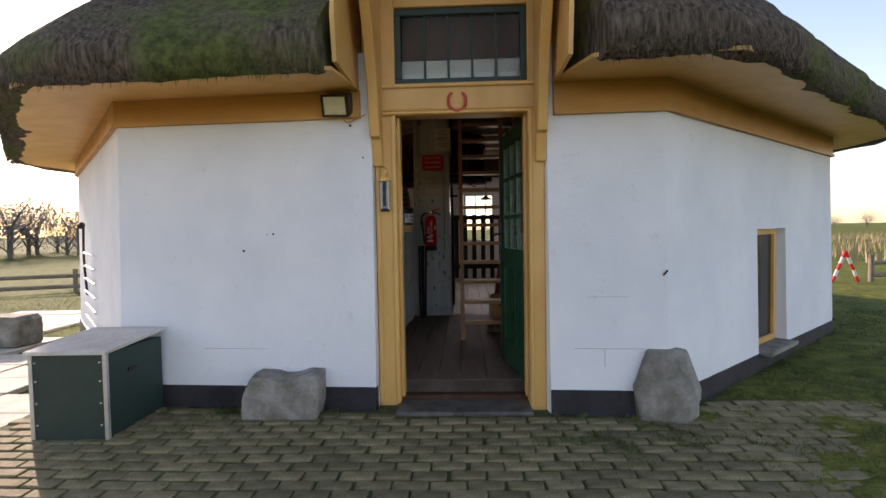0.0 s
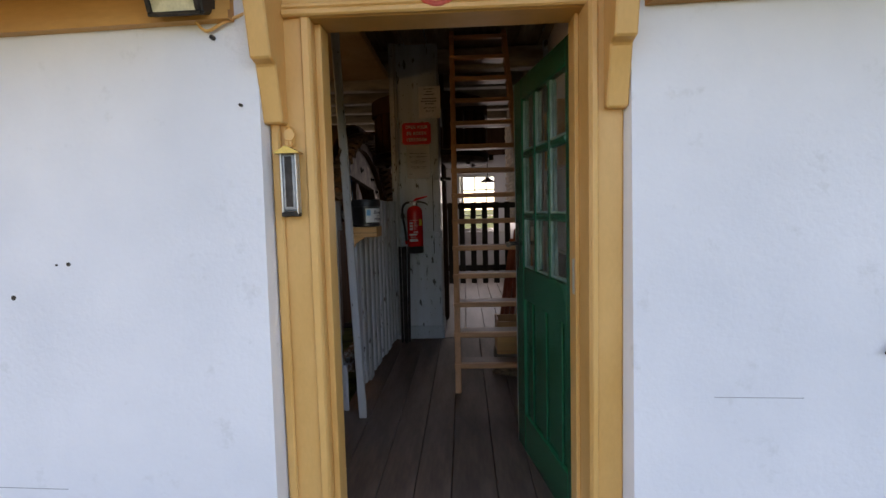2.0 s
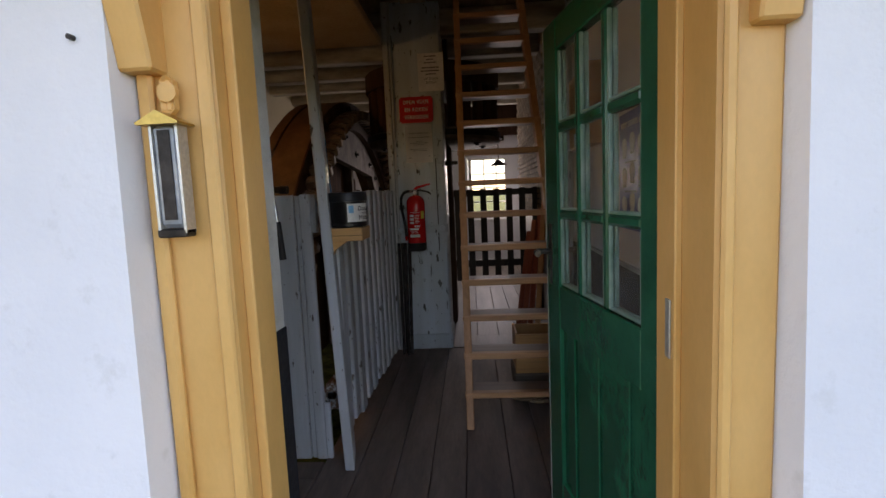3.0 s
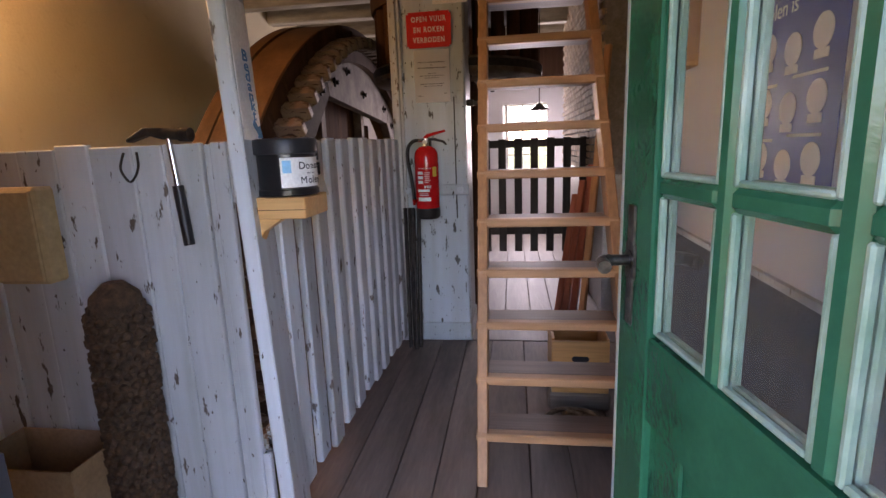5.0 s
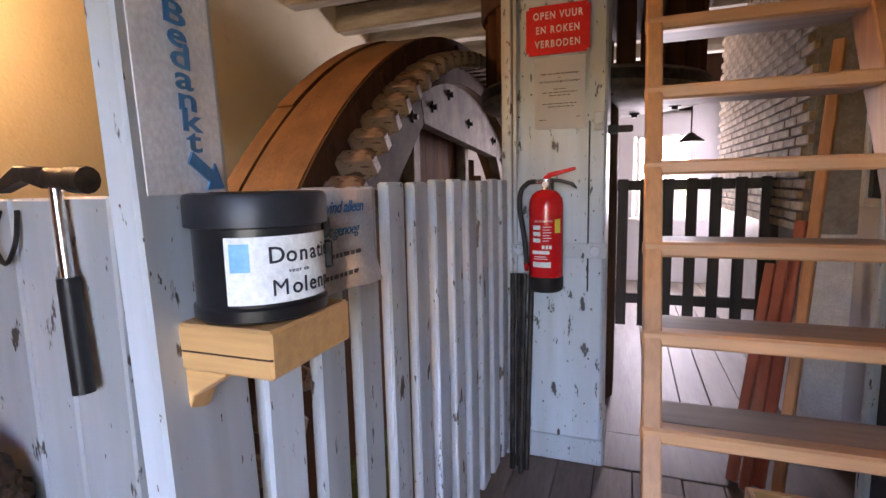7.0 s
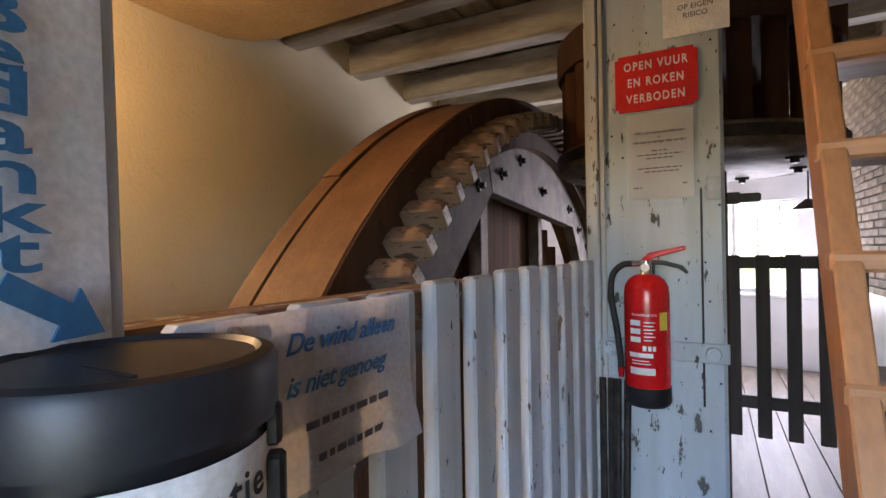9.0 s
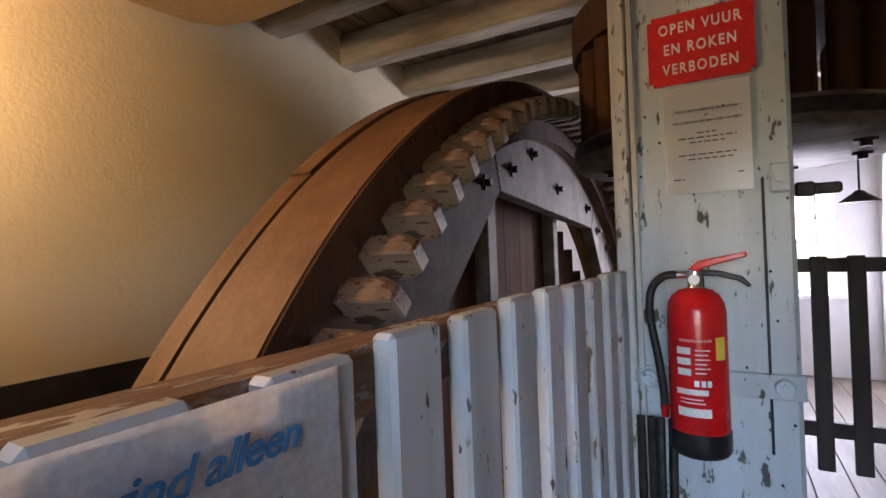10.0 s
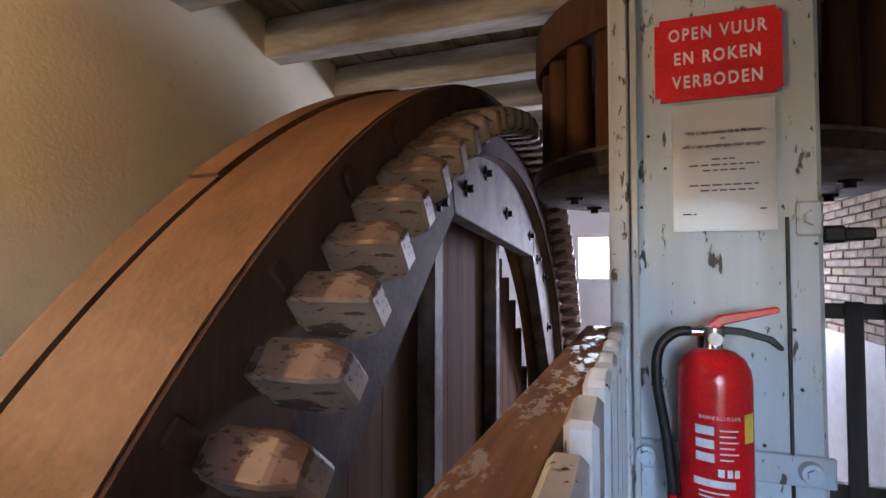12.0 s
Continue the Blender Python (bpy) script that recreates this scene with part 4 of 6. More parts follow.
part("gauge", bm, "white", ex, "small pressure gauge", 40)
bm = bmesh.new()
prism(bm, [(EX - 0.022, EY - 0.011, 1.365), (EX + 0.01, EY - 0.011, 1.395), (EX + 0.125, EY - 0.011, 1.418), (EX + 0.127, EY - 0.011, 1.405), (EX + 0.02, EY - 0.011, 1.375), (EX + 0.0, EY - 0.011, 1.352)], (0, 0.022, 0), 0.003)
part("squeeze_lever", bm, "red_paint", ex, "red squeeze lever")
bm = bmesh.new()
prism(bm, [(EX + 0.01, EY - 0.010, 1.372), (EX + 0.06, EY - 0.010, 1.368), (EX + 0.115, EY - 0.010, 1.352), (EX + 0.135, EY - 0.010, 1.328), (EX + 0.128, EY - 0.010, 1.322), (EX + 0.105, EY - 0.010, 1.340), (EX + 0.055, EY - 0.010, 1.353), (EX + 0.01, EY - 0.010, 1.355)], (0, 0.020, 0), 0.003)
part("carry_handle", bm, "rubber", ex, "black carrying handle")
bm = bmesh.new()
tube(bm, [(EX - 0.045, EY, 1.358), (EX - 0.08, EY, 1.352), (EX - 0.112, EY, 1.315), (EX - 0.118, EY, 1.24), (EX - 0.100, EY, 1.12), (EX - 0.090, EY, 1.03), (EX - 0.088, EY, 0.99)], 0.0115)
part("hose", bm, "rubber", ex, "black hose", 60)
bm = bmesh.new()
cyl(bm, (EX - 0.088, EY, 0.99), (EX - 0.088, EY, 0.955), 0.013, 0.009, 12)
part("nozzle", bm, "red_paint", ex, "red nozzle", 40)


def curved_label(name, a0, a1, z0, z1, material, r=0.0752):
    bm = bmesh.new()
    n = 14
    v = [[bm.verts.new((EX + r * math.sin(radians(a0 + (a1 - a0) * i / n)), EY - r * math.cos(radians(a0 + (a1 - a0) * i / n)), z)) for i in range(n + 1)] for z in (z0, z1)]
    for i in range(n):
        bm.faces.new((v[0][i], v[0][i + 1], v[1][i + 1], v[1][i]))
    return part(name, bm, material, ex, "", 60)


for a0, a1, z0, z1 in ((-42, 20, 1.043, 1.058), (-40, 25, 0.985, 1.008), (-38, -10, 1.150, 1.168), (-38, -10, 1.122, 1.140), (-38, -10, 1.094, 1.112), (-5, 4, 1.066, 1.082), (8, 16, 1.066, 1.082), (19, 27, 1.066, 1.082),
                       (-2, 26, 1.160, 1.163), (-2, 22, 1.148, 1.151), (-2, 26, 1.136, 1.139), (-2, 20, 1.124, 1.127), (-2, 26, 1.112, 1.115), (-2, 18, 1.100, 1.103), (-34, 10, 1.030, 1.033), (-34, 14, 1.020, 1.023)):
    curved_label("printed_panel", a0, a1, z0, z1, "white")
curved_label("yellow_panel", 38, 62, 1.135, 1.195, "yellow")
for i, ch in enumerate("BRANDBLUSSER"):
    a = -32 + 5.2 * i
    p = Vector((EX + 0.0755 * math.sin(radians(a)), EY - 0.0755 * math.cos(radians(a)), 1.183))
    text_part("lettering", ch, 0.0105, facing(p, (math.cos(radians(a)), math.sin(radians(a)), 0), UP), "white", ex, 0.0002)
bm = bmesh.new()
box(bm, EX - 0.02, EX + 0.02, EY + 0.07, 3.284, 1.25, 1.36, 0.002)
part("wall_hook", bm, "iron", ex, "iron wall hook")

# ---- fence round the wheel ----
fence = thing("fence", (-0.66, 1.5, 0), "blue-grey slatted fence with chipped paint round the wheel pit", "fence")


def fx(y):
    return -0.635 + (y - 1.55) * 0.030


for i in range(11):
    y = 1.585 + 0.1525 * i
    top = (1.352 if i < 2 else 1.360 if i < 3 else 1.368) + random.uniform(-0.005, 0.005)
    bm = bmesh.new()
    box(bm, fx(y) - 0.030, fx(y), y, y + 0.098 + random.uniform(-0.006, 0.006), 0.07 + random.uniform(-0.02, 0.02), top, 0.006, m=None)
    part("slat", bm, "bluegrey", fence)
bm = bmesh.new()
prism(bm, [(fx(1.55) - 0.105, 1.50, 1.280), (fx(1.55) - 0.032, 1.50, 1.280), (fx(3.3) - 0.032, 3.27, 1.280), (fx(3.3) - 0.105, 3.27, 1.280)], (0, 0, 0.072), 0.006)
part("top_rail", bm, "rail_worn", fence, "worn brown top rail")
bm = bmesh.new()
prism(bm, [(fx(1.55) - 0.09, 1.50, 0.30), (fx(1.55) - 0.032, 1.50, 0.30), (fx(3.3) - 0.032, 3.27, 0.30), (fx(3.3) - 0.09, 3.27, 0.30)], (0, 0, 0.09), 0.006)
part("lower_rail", bm, "bluegrey_y", fence)
x = -0.700
widths = [0.085, 0.03, 0.13, 0.105, 0.15, 0.12, 0.14, 0.16, 0.13, 0.15, 0.14, 0.16, 0.15, 0.14]
for i, w in enumerate(widths):
    bm = bmesh.new()
    dy = 0.012 if i == 1 else random.uniform(-0.004, 0.004)
    box(bm, x - w + 0.004, x - (0.030 if i == 0 else 0), 1.472 + dy, 1.498 + dy, 0.0, 1.352 + random.uniform(-0.008, 0.008), 0.004)
    part("board", bm, "bluegrey", fence)
    x -= w
for z0, z1 in ((0.0, 0.30), (1.165, 1.350)):
    block("batten", (-0.729, -0.702, 1.474, 1.498, z0, z1), "bluegrey", fence, 0.003)
block("back_rail", (-2.42, -0.66, 1.50, 1.56, 1.22, 1.32), "bluegrey_y", fence, 0.006)
block("back_rail", (-2.42, -0.66, 1.50, 1.56, 0.25, 0.35), "bluegrey_y", fence, 0.006)
bm = bmesh.new()
prism(bm, [(-0.648, 1.356, 0.0), (-0.600, 1.356, 0.0), (-0.640, 1.55, 0.0), (-0.690, 1.55, 0.0)], (0, 0, 2.52), 0.005)
for v in bm.verts:
    v.co.x -= 0.034 * (v.co.z - 1.12)
part("corner_post", bm, "bluegrey", fence, "tall chipped corner post")

# thank-you sign on the corner post, leaning with it
ts = thing("thank_you_sign", (-0.65, 1.47, 1.35), "white sign with blue vertical lettering and an arrow", "sign")
bm = bmesh.new()
prism(bm, [(-0.6165, 1.375, 1.352), (-0.6105, 1.375, 1.352), (-0.642, 1.535, 1.352), (-0.648, 1.535, 1.352)], (-0.0134, 0, 0.395), 0.001)
part("board", bm, "note_paper", ts)
ty = Vector((-0.0315, 0.16, 0)).normalized()
tn = Vector((0.16, 0.0315, 0)).normalized()
for i, ch in enumerate("Bedankt"):
    z = 1.574 - 0.0274 * i
    text_part("letter", ch, 0.043, facing(Vector((-0.620 - 0.034 * (z - 1.352), 1.450 + 0.002 * i, z)) + tn * 0.0015, ty, UP), "ink_blue", ts, 0.0006, 1.0, "CENTER", 0.0008, 2.0)
bm = bmesh.new()
o = Vector((-0.6215, 1.452, 1.402))
d = (ty * 0.85 - UP * 0.5).normalized()
n = (ty * 0.5 + UP * 0.85).normalized()
prism(bm, [o - n * 0.009, o + d * 0.05 - n * 0.009, o + d * 0.05 - n * 0.022, o + d * 0.085, o + d * 0.05 + n * 0.022, o + d * 0.05 + n * 0.009, o + n * 0.009], (0.0035, 0, 0))
part("arrow", bm, "ink_blue", ts, "blue arrow")

# shelf and donation tin
sh = thing("corner_shelf", (-0.55, 1.49, 1.06), "small thick pine shelf on a block bracket", "shelf")
block("board", (-0.620, -0.465, 1.402, 1.585, 1.122, 1.185), "shelf_wood", sh, 0.004)
bm = bmesh.new()
prism(bm, [(-0.645, 1.406, 1.122), (-0.645, 1.406, 1.055), (-0.615, 1.406, 1.055), (-0.600, 1.406, 1.085), (-0.545, 1.406, 1.118), (-0.545, 1.406, 1.122)], (0, 0.04, 0), 0.002)
part("bracket", bm, "shelf_wood", sh)
block("joint_line", (-0.620, -0.4645, 1.4008, 1.404, 1.148, 1.150), "dark_wood", sh, 0.0)
jar = thing("donation_tin", (-0.548, 1.492, 1.185), "round black donation tin with a slotted lid and paper label", "tin")
JX, JY, JZ, JR = -0.550, 1.494, 1.186, 0.088
bm = bmesh.new()
lathe(bm, [(JR - 0.004, 0), (JR + 0.002, 0.004), (JR + 0.002, 0.018), (JR - 0.002, 0.021), (JR - 0.002, 0.125), (JR - 0.002, 0.13)], (JX, JY, JZ), 48)
part("body", bm, "black_plastic", jar, "", 40)
bm = bmesh.new()
lathe(bm, [(JR + 0.001, 0.122), (JR + 0.007, 0.124), (JR + 0.007, 0.160), (JR + 0.004, 0.166), (JR - 0.004, 0.168), (JR - 0.008, 0.164), (0.01, 0.164)], (JX, JY, JZ), 48)
lid = part("lid", bm, "satin_black", jar, "dull black lid", 40)
block("slot", (JX + 0.0, JX + 0.055, JY - 0.03, JY - 0.026, JZ + 0.1635, JZ + 0.1655), "ink", lid, 0.0)
bm = bmesh.new()
n = 20
lab = []
for i in range(n + 1):
    a = radians(12 + 126 * i / n)
    lab.append([bm.verts.new((JX + (JR + 0.0008) * math.sin(a), JY - (JR + 0.0008) * math.cos(a), JZ + z)) for z in (0.026, 0.112)])
for a, b in zip(lab, lab[1:]):
    bm.faces.new((a[0], b[0], b[1], a[1]))
part("label", bm, "paper", jar, "white paper label", 60)


ADVANCE = {"D": 1.32, "M": 1.70, "o": 1.12, "n": 1.12, "a": 1.04, "t": 0.72, "i": 0.52, "e": 1.06, "l": 0.52, "p": 1.14, " ": 0.6}


def on_tin(body, a0, z, size, mat, step):
    a = a0
    for ch in body:
        half = 0.5 * step * ADVANCE.get(ch, 1.0)
        r = radians(a + half)
        p = (JX + (JR + 0.0016) * math.sin(r), JY - (JR + 0.0016) * math.cos(r), JZ + z)
        text_part("lettering", ch, size, facing(p, (math.cos(r), math.sin(r), 0), UP), mat, jar, 0.0003, 1, "CENTER", 0.0 if ch == "M" else size * 0.012)
        a += 2 * half


on_tin("Donatie", 46, 0.078, 0.030, "ink", 10.4)
on_tin("voor de", 62, 0.064, 0.008, "ink_grey", 3.0)
on_tin("Molenp", 46, 0.036, 0.030, "ink", 10.4)
bm = bmesh.new()
mark = [[bm.verts.new((JX + (JR + 0.0014) * math.sin(radians(a)), JY - (JR + 0.0014) * math.cos(radians(a)), JZ + z)) for z in (0.068, 0.104)] for a in (16, 20, 24, 28, 32)]
for a, b in zip(mark, mark[1:]):
    bm.faces.new((a[0], b[0], b[1], a[1]))
part("blue_mark", bm, "sky_blue", jar, "light blue mark", 60)
bm = bmesh.new()
HM = Matrix.Translation((JX, JY, JZ)) @ Matrix.Rotation(radians(128), 4, "Z")
box(bm, -0.008, 0.008, -JR - 0.012, -JR + 0.002, 0.055, 0.095, 0.003, m=HM)
box(bm, -0.006, 0.006, -JR - 0.010, -JR + 0.002, 0.10, 0.13, 0.003, m=HM)
part("hasp", bm, "iron", jar, "dark hasp and small padlock")

# handwritten note on the fence
nt_ = thing("fence_note", (-0.60, 1.75, 1.2), "curled white note with blue handwriting on the slats", "note")
bm = bmesh.new()
gv = [[bm.verts.new((fx(1.62 + 0.335 * i / 10) + 0.006 + 0.004 * abs(noise.noise(Vector((i * 0.4, j * 0.5, 9)))) + (0.02 * (1 - j / 3) if i > 7 and j < 3 else 0), 1.62 + 0.335 * i / 10, 1.142 + 0.212 * j / 8)) for i in range(11)] for j in range(9)]
for j in range(8):
    for i in range(10):
        bm.faces.new((gv[j][i], gv[j][i + 1], gv[j + 1][i + 1], gv[j + 1][i]))
bmesh.ops.solidify(bm, geom=bm.faces[:], thickness=0.001)
part("sheet", bm, "note_paper", nt_, "", 60)
nd = Vector((0.030, 1, 0)).normalized()
for body, z, s in (("De wind alleen", 1.305, 0.034), ("is niet genoeg", 1.258, 0.033)):
    text_part("lettering", body, s, facing((fx(1.70) + 0.012, 1.70, z), nd, UP), "ink_blue", nt_, 0.0006, 0.95, "LEFT", 0.0003, 1.05, 0.35)
bars("scribble", (fx(1.70) + 0.012, 1.70, 1.14), nd, UP, [(0.03, 0.078, 0.16), (0.05, 0.036, 0.17)], "ink_grey", nt_, 0.009)
bm = bmesh.new()
cyl(bm, (fx(1.63) + 0.01, 1.635, 1.342), (fx(1.63) + 0.018, 1.635, 1.342), 0.006, seg=10)
part("pin", bm, "steel", nt_)

# hammer hung on the boards
hm = thing("claw_hammer", (-0.93, 1.46, 1.02), "claw hammer with a steel shaft and black grip", "hammer")
top = Vector((-0.902, 1.455, 1.376))
end = top + Vector((0.032, -0.014, -0.335))
mid = top.lerp(end, 0.45)
bm = bmesh.new()
cyl(bm, top, mid, 0.0095, seg=12)
part("shaft", bm, "steel", hm, "bright steel shaft", 40)
bm = bmesh.new()
tube(bm, [mid, mid.lerp(end, 0.1), mid.lerp(end, 0.5), mid.lerp(end, 0.9), end], 0.0165, 12)
part("grip", bm, "rubber", hm, "black rubber grip", 50)
bm = bmesh.new()
cyl(bm, top + Vector((-0.02, 0, 0.006)), top + Vector((0.045, 0, 0.002)), 0.017, seg=12)
cyl(bm, top + Vector((0.04, 0, 0.002)), top + Vector((0.075, 0, 0.0)), 0.021, seg=12)
prism(bm, [top + Vector(v) for v in ((-0.01, -0.014, -0.012), (-0.06, -0.016, 0.002), (-0.125, -0.02, -0.018), (-0.13, -0.02, -0.008), (-0.07, -0.016, 0.026), (-0.01, -0.014, 0.022))], (0, 0.030, 0), 0.003)
part("head", bm, "iron", hm, "dark claw head", 40)
for x in (-1.05,):
    bm = bmesh.new()
    tube(bm, [(x - 0.02, 1.468, 1.33), (x - 0.03, 1.458, 1.28), (x, 1.455, 1.24), (x + 0.03, 1.458, 1.28), (x + 0.025, 1.468, 1.33)], 0.004, 6)
    solo("wire_loop", bm, "iron", "bent wire loop hung on the boards", "wire", smooth=60)
# knobbly fibre roll leaning at the boards
bm = bmesh.new()
for row in range(34):
    z = 0.015 + row * 0.0265
    rad = 0.082 if z < 0.84 else 0.082 - (z - 0.84) * 0.55
    for k in range(15):
        a = 2 * math.pi * (k + 0.5 * (row % 2)) / 15 + random.uniform(-0.06, 0.06)
        c = Vector((-1.112 + 0.018 * z + rad * math.cos(a), 1.37 + rad * math.sin(a), z + random.uniform(-0.004, 0.004)))
        bmesh.ops.create_icosphere(bm, subdivisions=1, radius=random.uniform(0.013, 0.019), matrix=Matrix.Translation(c))
br = thing("fibre_roll", (-1.05, 1.37, 0), "rough brown fibre roll standing against the boards", "roll")
part("fibre_cover", bm, "bristle", br)["kind"] = "stuff"
bm = bmesh.new()
lathe(bm, [(0.07, 0.0), (0.083, 0.03), (0.083, 0.82), (0.07, 0.9), (0.03, 0.94)], (-1.112, 1.37, 0), 20)
for v in bm.verts:
    v.co.x += 0.018 * v.co.z
part("core", bm, "bristle", br, "", 40)
bm = bmesh.new()
box(bm, -1.53, -1.335, 1.39, 1.47, 0.925, 1.235, 0.01)
mc = thing("meter_cabinet", (-1.43, 1.43, 0.925), "dim brown cabinet hung on the boards", "cabinet")
part("body", bm, "soffit", mc)
bm = bmesh.new()
box(bm, -1.52, -1.345, 1.381, 1.389, 0.935, 1.225, 0.004)
part("door", bm, "soffit", mc)

# cardboard box on the floor by the boards
cb = thing("cardboard_box", (-1.45, 1.33, 0), "open brown cardboard box on the floor by the boards", "box")
for a in ((-1.62, -1.21, 1.215, 1.221, 0.0, 0.38), (-1.62, -1.21, 1.440, 1.446, 0.0, 0.38), (-1.62, -1.614, 1.221, 1.440, 0.0, 0.38), (-1.216, -1.21, 1.221, 1.440, 0.0, 0.38), (-1.614, -1.216, 1.221, 1.440, 0.0, 0.006)):
    block("side", a, "cardboard", cb, 0.001)

# iron rods standing by the post
for (x, y, a) in ((-0.575, 3.16, 2.2), (-0.55, 3.19, 2.6), (-0.53, 3.13, 3.0), (-0.51, 3.17, 4.2)):
    bm = bmesh.new()
    b = Vector((x + 0.02, y - 0.02, 0.0))
    t = Vector((x - 0.02 + 0.012 * a, 3.235, 0.93))
    cyl(bm, b, t, 0.013, seg=10)
    solo("iron_rod", bm, "iron", "grey iron rod leaning against the post", "rod", "iron rods")

# ---- ladder stair ----
lad = thing("ladder_stair", (0.29, 1.85, 0), "steep pine ladder stair with open treads", "stairs")
SL = (2.243 - 1.896) / (0.998 - 0.186)


def ly(z):
    return 1.896 + (z - 0.186) * SL


def lx(z, side):
    return (-0.018 - 0.004 * z) if side < 0 else (0.622 - 0.050 * z)


for side in (-1, 1):
    bm = bmesh.new()
    z1 = 3.05
    xa0, xa1 = lx(0, side), lx(z1, side)
    w = 0.042 if side < 0 else -0.042
    poly = [(xa0, ly(0) - 0.055, 0.0), (xa1, ly(z1) - 0.055, z1), (xa1, ly(z1) + 0.075, z1), (xa0, ly(0) + 0.075, 0.0)]
    prism(bm, poly, (w, 0, 0), 0.004)
    part("stringer", bm, "pine", lad)
for i in range(14):
    z = 0.186 + 0.2032 * i
    y = ly(z)
    if z > 2.95:
        break
    a, b = lx(z, -1) - 0.004, lx(z, 1) + 0.004
    bm = bmesh.new()
    box(bm, a, b, y - 0.062, y - 0.014, z - 0.036 + random.uniform(-0.002, 0.002), z, 0.006)
    t = part("nosing", bm, "pine_x", lad, "pale rounded tread nosing")
    bm = bmesh.new()
    box(bm, a + 0.046, b - 0.046, y - 0.014, y + 0.115, z - 0.033, z - 0.002, 0.003)
    part("tread", bm, "tread_worn", lad, "worn grey-brown tread")

# ---- green door, standing open ----
dr = thing("door_2", (0.48, 0.16, 0.02), "open green-painted door with nine small panes", "door", kind="structure")
HX, HY = 0.485, 0.15
DA = math.atan2(1.005 - HY, 0.345 - HX)
DM = facing((HX, HY, 0.012), (math.cos(DA), math.sin(DA), 0), UP)
# in the leaf's own frame x runs from hinge to latch, y up, z toward the walker
DW, DH, DT = 0.905, 1.90, 0.042


def leaf(name, x0, x1, y0, y1, z0, z1, mat="green", bevel=0.004, label="", parent=None):
    bm = bmesh.new()
    box(bm, x0, x1, y0, y1, z0, z1, bevel, m=DM)
    return part(name, bm, mat, parent or dr, label)


PX = [0.150, 0.369, 0.569, 0.768]
PY = [0.950, 1.222, 1.528, 1.805]
leaf("stile", 0, PX[0] + 0.01, 0, DH, 0, DT)
leaf("stile", PX[3] - 0.01, DW - 0.014, 0, DH, 0, DT)
leaf("latch_edge", DW - 0.014, DW, 0, DH, 0.001, DT - 0.001, "pale_edge", 0.001, "pale grey edge of the leaf")
leaf("top_rail", PX[0] + 0.01, PX[3] - 0.01, PY[3] - 0.01, DH, 0.001, DT - 0.001)
leaf("lock_rail", PX[0] + 0.01, PX[3] - 0.01, 0.80, PY[0] + 0.01, 0.001, DT - 0.001)
leaf("bottom_rail", PX[0] + 0.01, PX[3] - 0.01, 0, 0.20, 0.001, DT - 0.001)
leaf("panel", PX[0], PX[3], 0.19, 0.81, 0.014, 0.028)
for x in (0.26, 0.46, 0.66):
    leaf("batten", x - 0.028, x + 0.028, 0.2, 0.80, 0.028, 0.035)
    leaf("batten", x - 0.028, x + 0.028, 0.2, 0.80, 0.007, 0.014)
for x in PX[1:3]:
    leaf("glazing_bar", x - 0.017, x + 0.017, PY[0] + 0.01, PY[3] - 0.01, 0.002, DT - 0.002, "green", 0.009)
for y in PY[1:3]:
    for xa, xb in zip(PX, PX[1:]):
        leaf("glazing_bar", xa + 0.014, xb - 0.014, y - 0.017, y + 0.017, 0.003, DT - 0.003, "green", 0.009)
for i in range(3):
    for j in range(3):
        g = leaf("pane", PX[i] + 0.004, PX[i + 1] - 0.004, PY[j] + 0.004, PY[j + 1] - 0.004, 0.019, 0.022, "glass", 0.0)
        g.visible_shadow = False
        xa, xb, ya, yb = PX[i] + 0.015, PX[i + 1] - 0.015, PY[j] + 0.016, PY[j + 1] - 0.016
        # both faces take the lightened green that paints the lit bevels
        for z0, z1, mt in ((0.0225, 0.036, "mint"), (0.006, 0.0185, "mint")):
            leaf("putty_bead", xa, xa + 0.010, ya, yb, z0, z1, mt, 0.003)
            leaf("putty_bead", xb - 0.010, xb, ya, yb, z0, z1, mt, 0.003)
            leaf("putty_bead", xa + 0.010, xb - 0.010, ya, ya + 0.009, z0, z1, mt, 0.003)
for z, s in ((DT, 1), (0, -1)):
    for y0, y1, w in ((1.10, 1.185, 0.016), (1.045, 1.115, 0.022), (0.955, 1.05, 0.015)):
        leaf("lock_plate", 0.838 - w, 0.838 + w, y0, y1, min(z, z + s * 0.005), max(z, z + s * 0.005), "worn_iron", 0.003)
    bm = bmesh.new()
    a, b = DM @ Vector((0.838, 1.082, z)), DM @ Vector((0.838, 1.082, z + s * 0.042))
    c, e = DM @ Vector((0.832, 1.080, z + s * 0.058)), DM @ Vector((0.800, 1.078, z + s * 0.064))
    cyl(bm, a, a.lerp(b, 0.2), 0.019, seg=14)
    tube(bm, [a, a.lerp(b, 0.6), b], 0.0105, 10)
    tube(bm, [b, b.lerp(c, 0.4), c, e], 0.0125, 10)
    part("door_handle", bm, "worn_iron", dr, "tarnished metal door handle", 50)
for z in (0.25, 1.62):
    bm = bmesh.new()
    cyl(bm, DM @ Vector((-0.006, z, 0.0)), DM @ Vector((-0.006, z + 0.09, 0.0)), 0.009, seg=10)
    part("hinge", bm, "iron", dr)
# strike plate on the jamb
bm = bmesh.new()
box(bm, 0.434, 0.4375, 0.06, 0.082, 0.98, 1.10, 0.001)
part("strike_plate", bm, "alu", door_case, "metal strike plate")

# poster on the inner wall
ps = thing("blue_poster", (0.86, 1.6, 1.1), "blue printed poster with pale round motifs", "poster")


def ex_(y):
    return 0.845 + (y - 0.45) * 0.0193 - 0.003


bm = bmesh.new()
